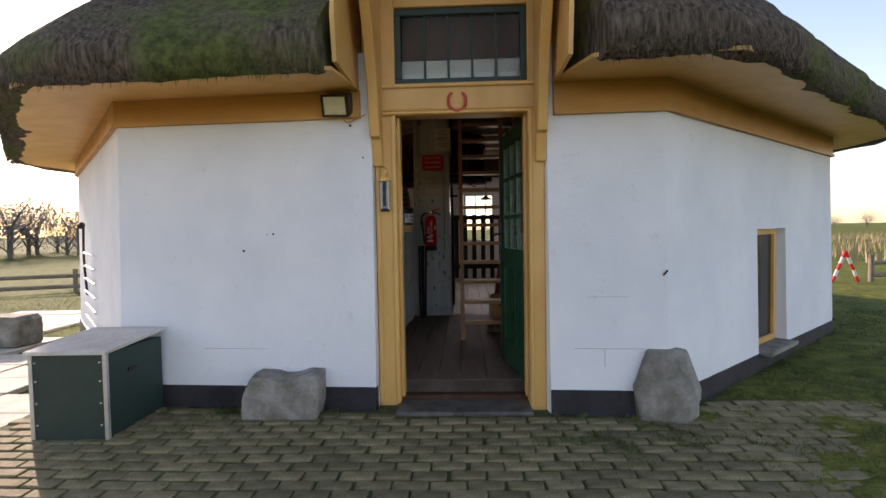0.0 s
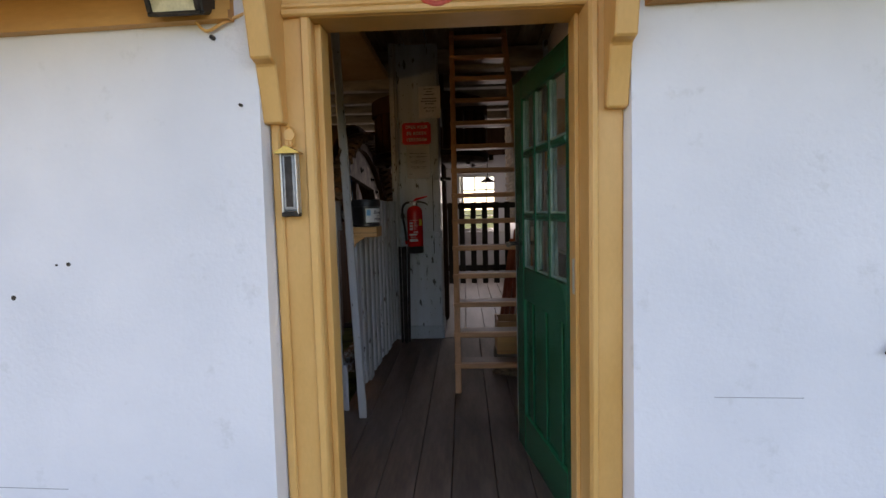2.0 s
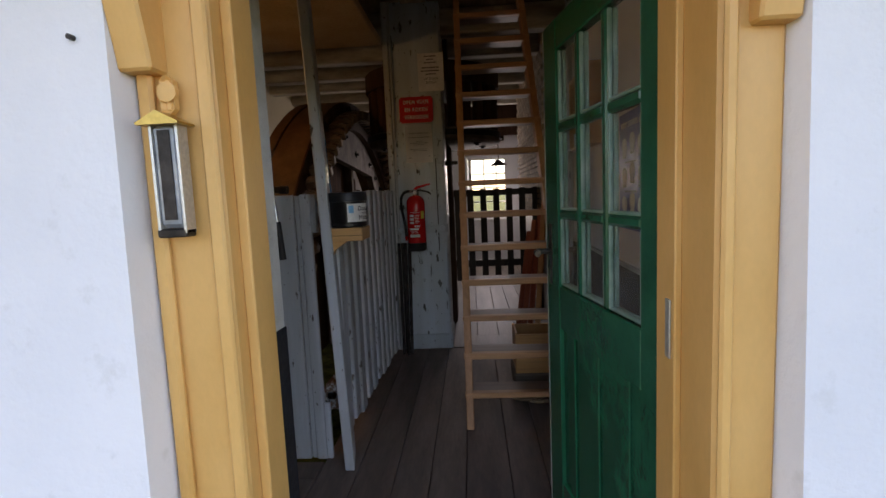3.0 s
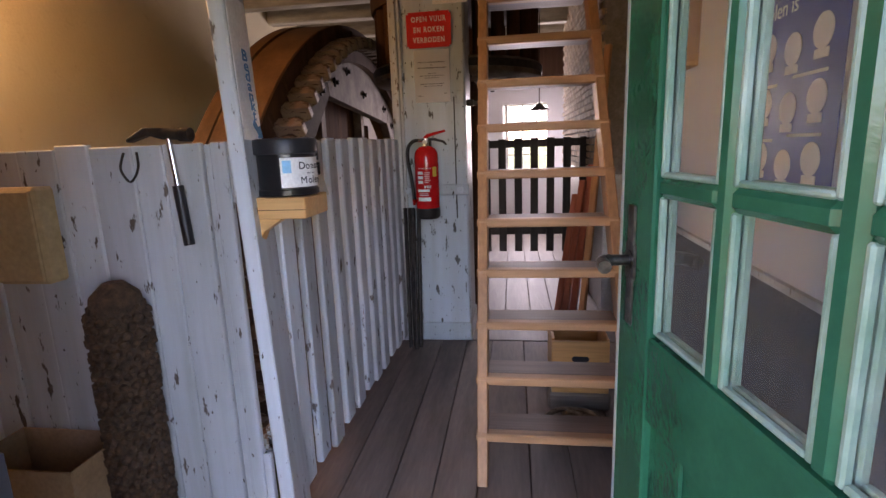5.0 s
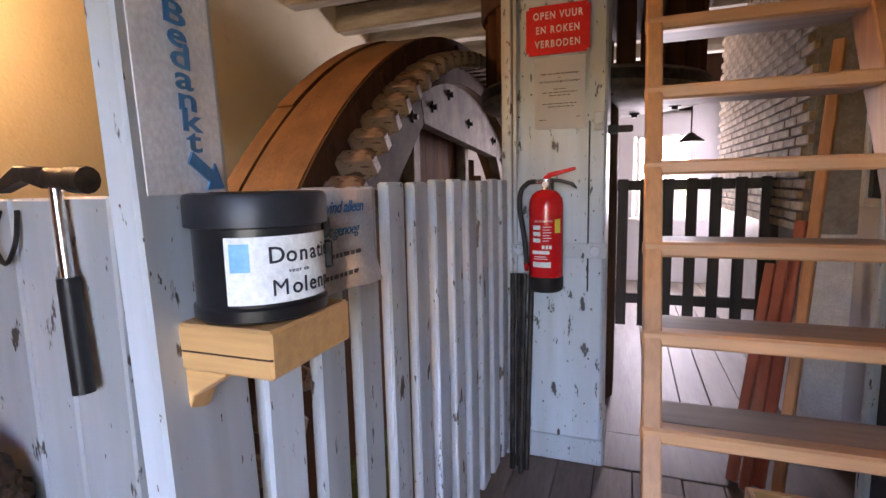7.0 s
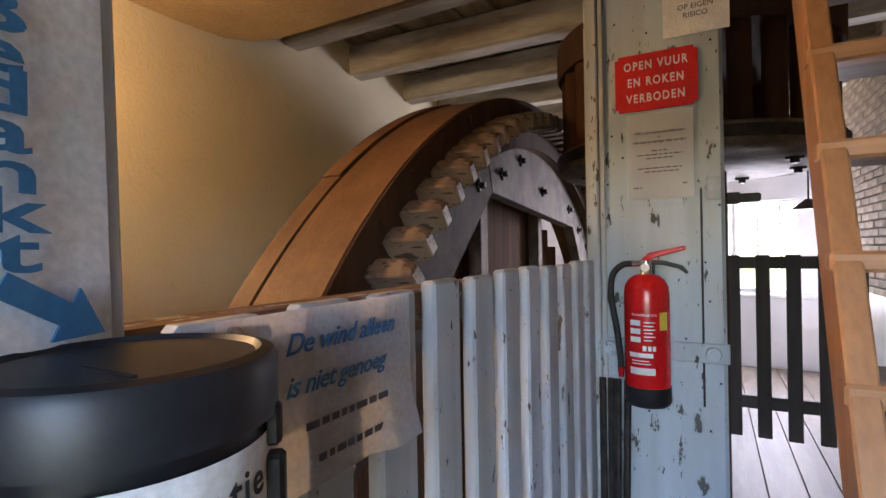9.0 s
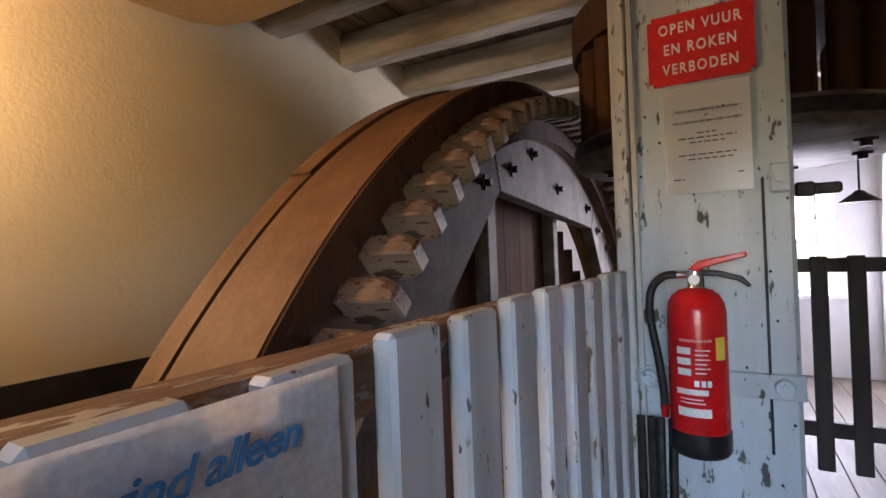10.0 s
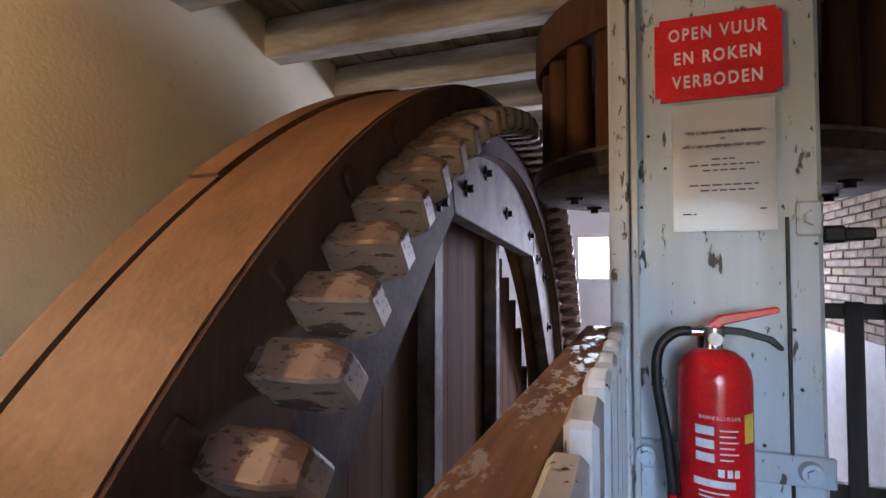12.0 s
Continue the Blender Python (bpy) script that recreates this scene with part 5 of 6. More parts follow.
prism(bm, [(ex_(1.30), 1.30, 1.10), (ex_(1.90), 1.90, 1.10), (ex_(1.90), 1.90, 1.70), (ex_(1.30), 1.30, 1.70)], (0.002, 0, 0))
part("sheet", bm, "poster_blue", ps)
wl = Vector((-0.0193, -1, 0)).normalized()
text_part("lettering", "voor molen is", 0.062, facing((ex_(1.88) - 0.001, 1.87, 1.625), wl, UP), "white", ps, 0.0005)
for i in range(4):
    for j in range(3):
        y, z = 1.80 - 0.135 * i, 1.53 - 0.15 * j + 0.02 * (i % 2)
        bm = bmesh.new()
        bmesh.ops.create_cone(bm, cap_ends=True, segments=20, radius1=0.042, radius2=0.042, depth=0.002, matrix=Matrix.Translation((ex_(y) - 0.001, y, z)) @ Matrix.Rotation(radians(90), 4, "Y"))
        box(bm, ex_(y) - 0.002, ex_(y) - 0.0002, y - 0.03, y + 0.03, z - 0.062, z - 0.04)
        part("round_motif", bm, "paper", ps)
for j in range(3):
    for y0, y1, dz in ((1.36, 1.52, 0.0), (1.60, 1.80, -0.012)):
        bm = bmesh.new()
        z = 1.53 - 0.15 * j - 0.075 + dz
        prism(bm, [(ex_(y0) - 0.0012, y0, z), (ex_(y1) - 0.0012, y1, z), (ex_(y1) - 0.0012, y1, z + 0.008), (ex_(y0) - 0.0012, y0, z + 0.008)], (0.001, 0, 0))
        part("printed_strip", bm, "paper", ps)
# display shelf on the inner wall
ds = thing("wall_shelf", (0.85, 2.8, 1.6), "open pine wall shelf holding small glasses", "shelf")
for z0, z1 in ((1.60, 1.62), (1.80, 1.815), (2.08, 2.10)):
    block("board", (0.80, 0.888, 2.29, 2.93, z0, z1), "shelf_wood", ds, 0.003)
for y0, y1 in ((2.29, 2.31), (2.91, 2.93), (2.60, 2.62)):
    block("upright", (0.80, 0.888, y0, y1, 1.62, 2.08), "shelf_wood", ds, 0.003)
gl = None
for i, y in enumerate((2.68, 2.75, 2.82, 2.36, 2.43, 2.50)):
    bm = bmesh.new()
    lathe(bm, [(0.022, 0), (0.025, 0.004), (0.026, 0.085), (0.024, 0.09), (0.023, 0.01)], (0, 0, 0), 18)
    if gl is None:
        gl = solo("drinking_glass", bm, "laminate", "small pale cup on the wall shelf", "cup", "cups on the shelf", smooth=40)
        gl.matrix_basis = Matrix.Translation((0.84, y, 1.62))
    else:
        bm.free()
        copy_thing(gl, Matrix.Translation((0.84, y, 1.62 if i < 3 else 1.62)))

# crate and rope under the stairs
cr = thing("wooden_crate", (0.45, 2.5, 0.09), "pale plywood crate with a finger hole under the stairs", "crate")
for a in ((0.315, 0.59, 2.39, 2.405, 0.09, 0.36), (0.315, 0.59, 2.665, 2.68, 0.09, 0.36), (0.315, 0.33, 2.405, 2.665, 0.09, 0.37), (0.575, 0.59, 2.405, 2.665, 0.09, 0.37), (0.33, 0.575, 2.405, 2.665, 0.09, 0.105)):
    block("side", a, "shelf_wood", cr, 0.002)
bm = bmesh.new()
for s in (-1, 1):
    cyl(bm, (0.452 + s * 0.028, 2.3885, 0.27), (0.452 + s * 0.028, 2.392, 0.27), 0.014, seg=12)
box(bm, 0.424, 0.480, 2.3885, 2.392, 0.256, 0.284)
part("finger_hole", bm, "ink", cr, "dark finger hole")
bm = bmesh.new()
box(bm, 0.30, 0.60, 2.38, 2.69, 0.0, 0.088, 0.01)
solo("timber_offcut", bm, "fence_wood", "rough timber block under the crate", "timber")
bm = bmesh.new()
pts = []
for i in range(90):
    a = i * 0.55
    pts.append((0.42 + (0.10 + 0.05 * math.sin(i * 0.31)) * math.cos(a), 2.17 + (0.07 + 0.03 * math.sin(i * 0.7)) * math.sin(a), 0.018 + 0.012 * (i // 12) * 0.7))
tube(bm, pts, 0.012, 6)
solo("rope_coil", bm, "rope", "frayed brown rope coil on the floor", "rope", smooth=60)
# leaning tools
for x0, x1, h, mt in ((0.44, 0.60, 1.05, "tool_red"), (0.50, 0.66, 1.15, "tool_red"), (0.40, 0.56, 0.95, "tool_red"), (0.56, 0.74, 1.9, "pine")):
    bm = bmesh.new()
    y0 = 3.2 + 0.15 * random.random()
    box(bm, -0.022, 0.022, -0.015, 0.015, 0, 1, 0.004)
    d = Vector((x1 - x0, 0.25, h))
    m = Matrix.Translation((x0, y0, 0.01)) @ d.to_track_quat("Z", "Y").to_matrix().to_4x4() @ Matrix.Diagonal((1, 1, d.length, 1))
    bmesh.ops.transform(bm, matrix=m, verts=bm.verts[:])
    solo("leaning_lath", bm, mt, "reddish-brown lath leaning against the wall", "lath", "leaning laths")
# picket gate
gt = thing("picket_gate", (0.3, 4.5, 0.3), "dark brown slatted gate into the back room", "gate")
for i in range(7):
    x = -0.13 + 0.138 * i
    block("picket", (x, x + 0.066, 4.488, 4.508, 0.37, 1.36), "gate_brown", gt, 0.004)
block("rail", (-0.20, 0.80, 4.51, 4.545, 1.285, 1.35), "gate_brown", gt, 0.004)
block("rail", (-0.20, 0.80, 4.51, 4.545, 0.52, 0.59), "gate_brown", gt, 0.004)
block("brace_post", (0.76, 0.82, 4.49, 4.56, 0.0, 1.40), "gate_brown", gt, 0.004)
# enamel lamp in the back room
lp = thing("enamel_lamp", (0.42, 5.7, 1.66), "small dark enamel shade on a thin rod", "lamp")
bm = bmesh.new()
lathe(bm, [(0.11, 0.0), (0.105, 0.008), (0.04, 0.055), (0.02, 0.075)], (0.42, 5.7, 1.66), 20)
part("shade", bm, "iron", lp, "", 40)
bm = bmesh.new()
cyl(bm, (0.42, 5.7, 1.73), (0.42, 5.7, 3.0), 0.006, seg=8)
part("arm", bm, "iron", lp)

# back window
bw = thing("window_2", (0.4, 8.2, 0.85), "white-painted sash window bright with daylight", "window", kind="structure")
for a in ((0.02, 0.78, 0.85, 0.90), (0.02, 0.78, 1.90, 1.95), (0.02, 0.07, 0.90, 1.90), (0.73, 0.78, 0.90, 1.90)):
    block("window_frame", (a[0], a[1], 8.22, 8.29, a[2], a[3]), "white_paint", bw, 0.005)
for x in (0.29, 0.51):
    block("glazing_bar", (x - 0.012, x + 0.012, 8.235, 8.27, 0.9, 1.9), "white_paint", bw, 0.003)
for z in (1.15, 1.4, 1.65):
    for xa, xb in ((0.07, 0.278), (0.302, 0.498), (0.522, 0.73)):
        block("glazing_bar", (xa, xb, 8.236, 8.269, z - 0.012, z + 0.012), "white_paint", bw, 0.003)
for a in ((0.02, 0.78, 2.18, 2.22), (0.02, 0.78, 2.48, 2.52), (0.02, 0.06, 2.22, 2.48), (0.74, 0.78, 2.22, 2.48), (0.30, 0.32, 2.22, 2.48), (0.50, 0.52, 2.22, 2.48)):
    block("transom_frame", (a[0], a[1], 8.22, 8.29, a[2], a[3]), "white_paint", bw, 0.003)
block("window_sill", (-0.05, 0.85, 8.05, 8.24, 0.80, 0.845), "white_paint", bw, 0.005)
for x0, x1, z0, z1 in ((-1.22, -0.72, 1.32, 1.92),):
    b2 = thing("window_3", (-1.0, 8.1, 1.2), "small bright window behind the wheel", "window", kind="structure")
    for a in ((x0, x1, z0, z0 + 0.05), (x0, x1, z1 - 0.05, z1), (x0, x0 + 0.05, z0, z1), (x1 - 0.05, x1, z0, z1)):
        block("window_frame", (a[0], a[1], 8.22, 8.29, a[2], a[3]), "white_paint", b2, 0.003)

# wall lamp over the boards
wl_ = thing("wall_lamp", (-2.3, 1.75, 2.25), "plain bulb in a wall holder", "lamp")
bm = bmesh.new()
lathe(bm, [(0.012, 0.05), (0.03, 0.03), (0.034, 0.0), (0.026, -0.03), (0.008, -0.04)], (-2.17, 1.75, 2.27), 16)
part("bulb", bm, "bulb", wl_, "glowing bulb", 40)
block("holder", (-2.42, -2.14, 1.71, 1.79, 2.32, 2.36), "white_paint", wl_, 0.004)

# ---- things on the outer wall ----
bm = bmesh.new()
pts = []
for i in range(15):
    a = radians(-52 + 284 * i / 14)
    pts.append((0.0 - 0.058 * math.cos(a) * (1.0 if 3 < i < 11 else 0.96), -0.028, 1.985 - 0.066 * math.sin(a) * 1.0))
tube(bm, pts, 0.0105, 8)
for v in bm.verts:
    v.co.y = -0.020 + (v.co.y + 0.028) * 0.6
solo("horseshoe", bm, "shoe_red", "red-painted horseshoe nailed open end up on the lintel", "horseshoe", smooth=60)

fl = thing("floodlight", (-0.76, -0.15, 1.94), "black floodlight with a square reflector under the eave", "floodlight")
FM = Matrix.Translation((-0.772, -0.115, 1.953)) @ Matrix.Rotation(radians(20), 4, "X") @ Matrix.Rotation(radians(-9), 4, "Z")
bm = bmesh.new()
box(bm, -0.088, 0.088, -0.035, 0.06, -0.068, 0.068, 0.008, m=FM)
part("housing", bm, "black_plastic", fl)
bm = bmesh.new()
for a in ((-0.088, 0.088, -0.068, -0.056), (-0.088, 0.088, 0.056, 0.068), (-0.088, -0.074, -0.056, 0.056), (0.074, 0.088, -0.056, 0.056)):
    box(bm, a[0], a[1], -0.050, -0.034, a[2], a[3], 0.003, m=FM)
part("bezel", bm, "iron", fl, "black bezel")
bm = bmesh.new()
o = [FM @ Vector(p) for p in ((-0.073, -0.0365, -0.055), (0.073, -0.0365, -0.055), (0.073, -0.0365, 0.055), (-0.073, -0.0365, 0.055))]
c = [FM @ Vector(p) for p in ((-0.02, -0.0355, -0.012), (0.02, -0.0355, -0.012), (0.02, -0.0355, 0.012), (-0.02, -0.0355, 0.012))]
ov, cv = [bm.verts.new(p + (FM.to_3x3() @ Vector((0, -0.004, 0)))) for p in o], [bm.verts.new(p) for p in c]
for i in range(4):
    bm.faces.new((ov[i], ov[(i + 1) % 4], cv[(i + 1) % 4], cv[i]))
bm.faces.new(cv)
part("reflector", bm, "reflector", fl, "faceted silver reflector")
bm = bmesh.new()
tube(bm, [(-0.76, -0.08, 1.90), (-0.72, -0.07, 1.85), (-0.66, -0.075, 1.87), (-0.60, -0.06, 1.90)], 0.005, 6)
part("cable", bm, "ochre", fl, "painted cable")

th = thing("thermometer", (-0.485, -0.03, 1.3), "glass thermometer under a small brass roof on the jamb", "thermometer")
block("glass_tube", (-0.512, -0.462, -0.050, -0.022, 1.285, 1.470), "tube_glass", th, 0.008, "grey glass tube")
block("scale", (-0.498, -0.476, -0.0535, -0.050, 1.30, 1.46), "iron", th, 0.0, "dark scale")
for x in (-0.513, -0.465):
    block("side_strip", (x, x + 0.005, -0.054, -0.02, 1.275, 1.475), "alu", th, 0.001)
bm = bmesh.new()
prism(bm, [(-0.525, -0.07, 1.472), (-0.487, -0.07, 1.492), (-0.448, -0.07, 1.472), (-0.448, -0.07, 1.468), (-0.525, -0.07, 1.468)], (0, 0.055, 0))
part("roof", bm, "brass", th, "small metal roof")
block("foot", (-0.515, -0.46, -0.055, -0.02, 1.268, 1.284), "iron", th, 0.003)
bm = bmesh.new()
box(bm, -0.50, -0.474, -0.024, -0.018, 1.49, 1.56, 0.01)
cyl(bm, (-0.487, -0.03, 1.53), (-0.487, -0.018, 1.53), 0.018, seg=14)
part("hanger", bm, "ochre", th, "painted hanger plate")
# wall hook, nails and scuffs
bm = bmesh.new()
tube(bm, [(1.30, -0.15, 0.86), (1.285, -0.19, 0.862), (1.27, -0.20, 0.85), (1.262, -0.19, 0.835)], 0.006, 6)
solo("wall_hook", bm, "iron", "small rusty hook at the corner of the wall", "hook", smooth=60)
for x, z, r in ((-1.242, 1.13, 0.007), (-1.285, 1.128, 0.004), (-1.45, 1.02, 0.009), (-0.70, 1.83, 0.007), (-0.62, 1.62, 0.005), (0.75, 0.36, 0.006)):
    y = -0.085 - 0.052 * x - 0.02
    bm = bmesh.new()
    cyl(bm, (x, y + 0.03, z), (x, y - 0.006, z), r, seg=8)
    solo("wall_nail", bm, "iron", "dark nail head in the whitewash", "nail", "nails in the wall")
# cables on the far left corner
bm = bmesh.new()
a = along(7, 0.30, 0.05)
tube(bm, [(a.x, a.y, 1.25), (a.x - 0.01, a.y, 0.9), (a.x + 0.01, a.y, 0.5)], 0.012, 6)
cyl(bm, (a.x - 0.02, a.y - 0.02, 1.24), (a.x + 0.02, a.y - 0.04, 1.26), 0.03, seg=10)
solo("down_cable", bm, "iron", "dark cable running down the white wall", "cable", smooth=60)
bm = bmesh.new()
for i in range(8):
    z = 0.05 + 0.13 * i
    for s in (0.34, 0.60):
        p = along(7, s, 0.055)
    p, q = along(7, 0.36, 0.07), along(7, 0.62, 0.07)
    cyl(bm, (p.x, p.y, z), (q.x, q.y, z), 0.010, seg=8)
solo("wall_rungs", bm, "white_paint", "white rungs fixed to the wall", "rungs")

# side window
a, b = along(1, W0, -0.045), along(1, W1, -0.045)
sw = thing("window_4", (a.x, a.y, 0.1), "tall narrow casement window set deep in the white wall", "window", kind="structure")
u = (b - a).normalized()
WM = facing((a.x, a.y, 0.0), u, UP)
wlen = (b - a).length
for x0, x1, z0, z1 in ((0, wlen, 0.10, 0.15), (0, wlen, 1.05, 1.10), (0, 0.05, 0.15, 1.05), (wlen - 0.05, wlen, 0.15, 1.05)):
    bm = bmesh.new()
    box(bm, x0, x1, z0, z1, -0.05, 0.0, 0.004, m=WM)
    part("window_frame", bm, "ochre", sw)
for x0, x1 in ((0.05, wlen - 0.05),):
    bm = bmesh.new()
    box(bm, x0, x1, 0.15, 1.05, -0.03, -0.026, m=WM)
    part("pane", bm, "dark_glass", sw)
bm = bmesh.new()
box(bm, 0.0, wlen, 0.07, 0.105, 0.0, 0.18, 0.004, m=WM)
part("window_sill", bm, "stone", sw, "grey sill")

# ---- green chest and stones ----
ch = thing("storage_chest", (-2.3, -0.28, -0.08), "dark green storage chest with aluminium corner strips", "chest")
bm = bmesh.new()
prism(bm, [(-2.52, -0.54, -0.075), (-2.075, -0.53, -0.075), (-2.03, -0.06, -0.075), (-2.5, -0.04, -0.075)], (0, 0, 0.525))
part("body", bm, "green_box", ch)
bm = bmesh.new()
prism(bm, [(-2.545, -0.565, 0.448), (-2.055, -0.555, 0.448), (-2.01, -0.045, 0.492), (-2.52, -0.03, 0.492)], (0, 0, 0.022), 0.003)
part("lid", bm, "lid", ch, "pale weathered lid")
for x, y in ((-2.522, -0.543), (-2.078, -0.533)):
    bm = bmesh.new()
    box(bm, x - 0.012, x + 0.012, y - 0.003, y + 0.02, -0.07, 0.448, 0.002)
    part("corner_strip", bm, "alu", ch, "aluminium corner strip")
    for z in (0.03, 0.16, 0.29, 0.40):
        bm = bmesh.new()
        dx = 0.03 if x < -2.3 else -0.03
        cyl(bm, (x + dx, y + 0.002, z), (x + dx, y - 0.004, z), 0.006, seg=8)
        part("rivet", bm, "alu", ch)
block("side_grip", (-2.066, -2.050, -0.36, -0.28, 0.30, 0.325), "iron", ch, 0.003, "dark grip", )


def rough_block(name, pts_fn, label, cat="stone"):
    bm = bmesh.new()
    pts_fn(bm)
    bmesh.ops.subdivide_edges(bm, edges=bm.edges[:], cuts=6, use_grid_fill=True)
    for v in bm.verts:
        v.co += Vector((noise.noise(v.co * 9), noise.noise(v.co * 9 + Vector((5, 0, 0))), noise.noise(v.co * 9 + Vector((0, 8, 0))))) * 0.006
        v.co += Vector((noise.noise(v.co * 35), noise.noise(v.co * 35 + Vector((5, 0, 0))), 0)) * 0.004
    return solo(name, bm, "stone", label, cat, smooth=20)


def saddle(bm):
    prof = [(-1.40, -0.10), (-0.925, -0.10), (-0.898, 0.06), (-0.905, 0.228), (-0.985, 0.232), (-1.045, 0.208), (-1.15, 0.196), (-1.225, 0.218), (-1.335, 0.226), (-1.395, 0.10)]
    prism(bm, [(x, -0.27, z) for x, z in prof], (0, 0.20, 0.01), 0.008)


rough_block("saddle_stone", saddle, "grey carved bearing stone with a hollow top on the paving", "stone block")


def boulder(bm):
    lo = [(1.10, -0.27), (1.36, -0.31), (1.47, -0.20), (1.42, -0.08), (1.10, -0.09)]
    mid = [(1.07, -0.28), (1.37, -0.32), (1.49, -0.21), (1.44, -0.07), (1.08, -0.08)]
    hi = [(1.15, -0.23), (1.33, -0.25), (1.41, -0.18), (1.37, -0.11), (1.17, -0.11)]
    rings = [[bm.verts.new((x, y, z)) for x, y in r] for r, z in ((lo, -0.10), (mid, 0.14), (hi, 0.37))]
    for p, q in zip(rings, rings[1:]):
        for i in range(5):
            bm.faces.new((p[i], p[(i + 1) % 5], q[(i + 1) % 5], q[i]))
    bm.faces.new(rings[0])
    bm.faces.new(rings[-1])
    bmesh.ops.bevel(bm, geom=bm.edges[:], offset=0.010, segments=1, affect="EDGES")


rough_block("guard_stone", boulder, "rough grey guard stone at the corner of the wall", "stone")


def post_stone(bm):
    box(bm, -5.35, -4.85, 1.85, 2.25, -0.1, 0.26, 0.05)


rough_block("block_stone", post_stone, "grey stone block at the edge of the grass", "stone block")

# ---- ground ----
bm = bmesh.new()
N = 60
xs = sorted({round(math.copysign(abs(t) ** 3, t) * 900, 3) for t in np.linspace(-1, 1, N)})
gvs = {}
for i, x in enumerate(xs):
    for j, y in enumerate(xs):
        r = math.hypot(x, y)
        z = -0.115 - 0.0 * r + (0.35 * noise.noise(Vector((x * 0.05, y * 0.05, 1))) if r > 14 else 0) - (0.06 if r > 11 else 0)
        gvs[i, j] = bm.verts.new((x, y, z))
for i in range(len(xs) - 1):
    for j in range(len(xs) - 1):
        bm.faces.new((gvs[i, j], gvs[i + 1, j], gvs[i + 1, j + 1], gvs[i, j + 1]))
gr = solo("ground", bm, "turf", "short mossy grass of the yard and polder", "ground", kind="structure", smooth=60)
# nearer turf with small bumps
bm = bmesh.new()
gx, gy = np.arange(0.55, 9.01, 0.07), np.arange(-3.0, 6.01, 0.07)


def mill_d(x, y):
    """How far outside the mill's walls."""
    best = -9
    for k in range(8):
        n = (CORN[k] + CORN[k - 1]) / 2 - CEN
        best = max(best, (Vector((x, y, 0)) - CEN).dot(n.normalized()) - APO)
    return best


def turf_z(x, y):
    rise = 0.03 * min(1, max(0, (x - 1.2) / 1.0))
    return -0.098 + 0.03 * min(1.0, max(0.0, (y + 0.9) / 0.6)) + rise + 0.022 * noise.noise(Vector((x * 2.3, y * 2.3, 0))) + 0.016 * noise.noise(Vector((x * 7, y * 7, 4)))


tv = {}
for i, x in enumerate(gx):
    for j, y in enumerate(gy):
        if x > 8.5 or mill_d(x, y) < -0.1 or (x < 1.4 and y < -0.55):
            continue
        tv[i, j] = bm.verts.new((x, y, turf_z(x, y)))
for (i, j), v in tv.items():
    q = [(i, j), (i + 1, j), (i + 1, j + 1), (i, j + 1)]
    if all(k in tv for k in q):
        bm.faces.new([tv[k] for k in q])
solo("ground_lawn", bm, "turf", "bumpy mossy lawn beside the mill", "ground", kind="structure", smooth=60)
bm = bmesh.new()


def blade(x, y, z, h):
    a = random.uniform(0, math.pi)
    w = Vector((math.cos(a), math.sin(a), 0)) * random.uniform(0.0022, 0.004)
    l = Vector((random.uniform(-0.6, 0.6), random.uniform(-0.6, 0.6), 0)) * h
    p = Vector((x, y, z))
    bm.faces.new([bm.verts.new(p - w), bm.verts.new(p + w), bm.verts.new(p + l + Vector((0, 0, h)))])


for i in range(42000):
    x, y = random.uniform(0.6, 6.5), random.uniform(-1.6, 3.5)
    if mill_d(x, y) < 0.06 or (x < 1.5 + 0.4 * noise.noise(Vector((y * 3, 0, 0))) and y < -0.5 + 0.25 * noise.noise(Vector((x * 4, 0, 0)))):
        continue
    if noise.noise(Vector((x * 1.7, y * 1.7, 2))) < -0.15:
        continue
    blade(x, y, turf_z(x, y) - 0.002, random.uniform(0.008, 0.03))
for i in range(11000):
    x, y = random.uniform(-2.0, 1.4), -0.06 - random.expovariate(4.5)
    if mill_d(x, y) > 0.06 and abs(x) > 0.5 and noise.noise(Vector((x * 4, y * 4, 7))) > -0.03:
        blade(x, y, -0.036 - 0.05 * min(1.0, max(0.0, (-y - 0.1) / 0.9)), random.uniform(0.006, 0.022))
for i in range(5000):
    x, y = random.gauss(1.1, 0.55), random.gauss(-0.55, 0.13)
    if mill_d(x, y) > 0.05 and noise.noise(Vector((x * 5, y * 5, 2))) > 0.05:
        blade(x, y, -0.060, random.uniform(0.008, 0.028))
for i in range(5000):
    x, y = random.uniform(-9, -5.0), random.uniform(2, 9)
    blade(x, y, -0.115, random.uniform(0.02, 0.06))
solo("grass_tufts", bm, "blade", "short tufts of grass along the wall and between bricks", "grass", kind="stuff")

# pale slab path on the sunny side
sl = thing("pavement_slabs", (-4, 0, -0.1), "sunlit pale paving slabs beside the mill", "pavement", kind="structure")
for i in range(7):
    for j in range(14):
        x, y = -2.95 - 0.62 * i, -1.3 + 0.42 * j
        if mill_d(x, y) < 0.4 or mill_d(x - 0.6, y + 0.4) < 0.35:
            continue
        bm = bmesh.new()
        box(bm, x - 0.60, x, y, y + 0.405, -0.13, -0.078 + random.uniform(-0.003, 0.003), 0.006)
        part("slab", bm, "slab", sl)


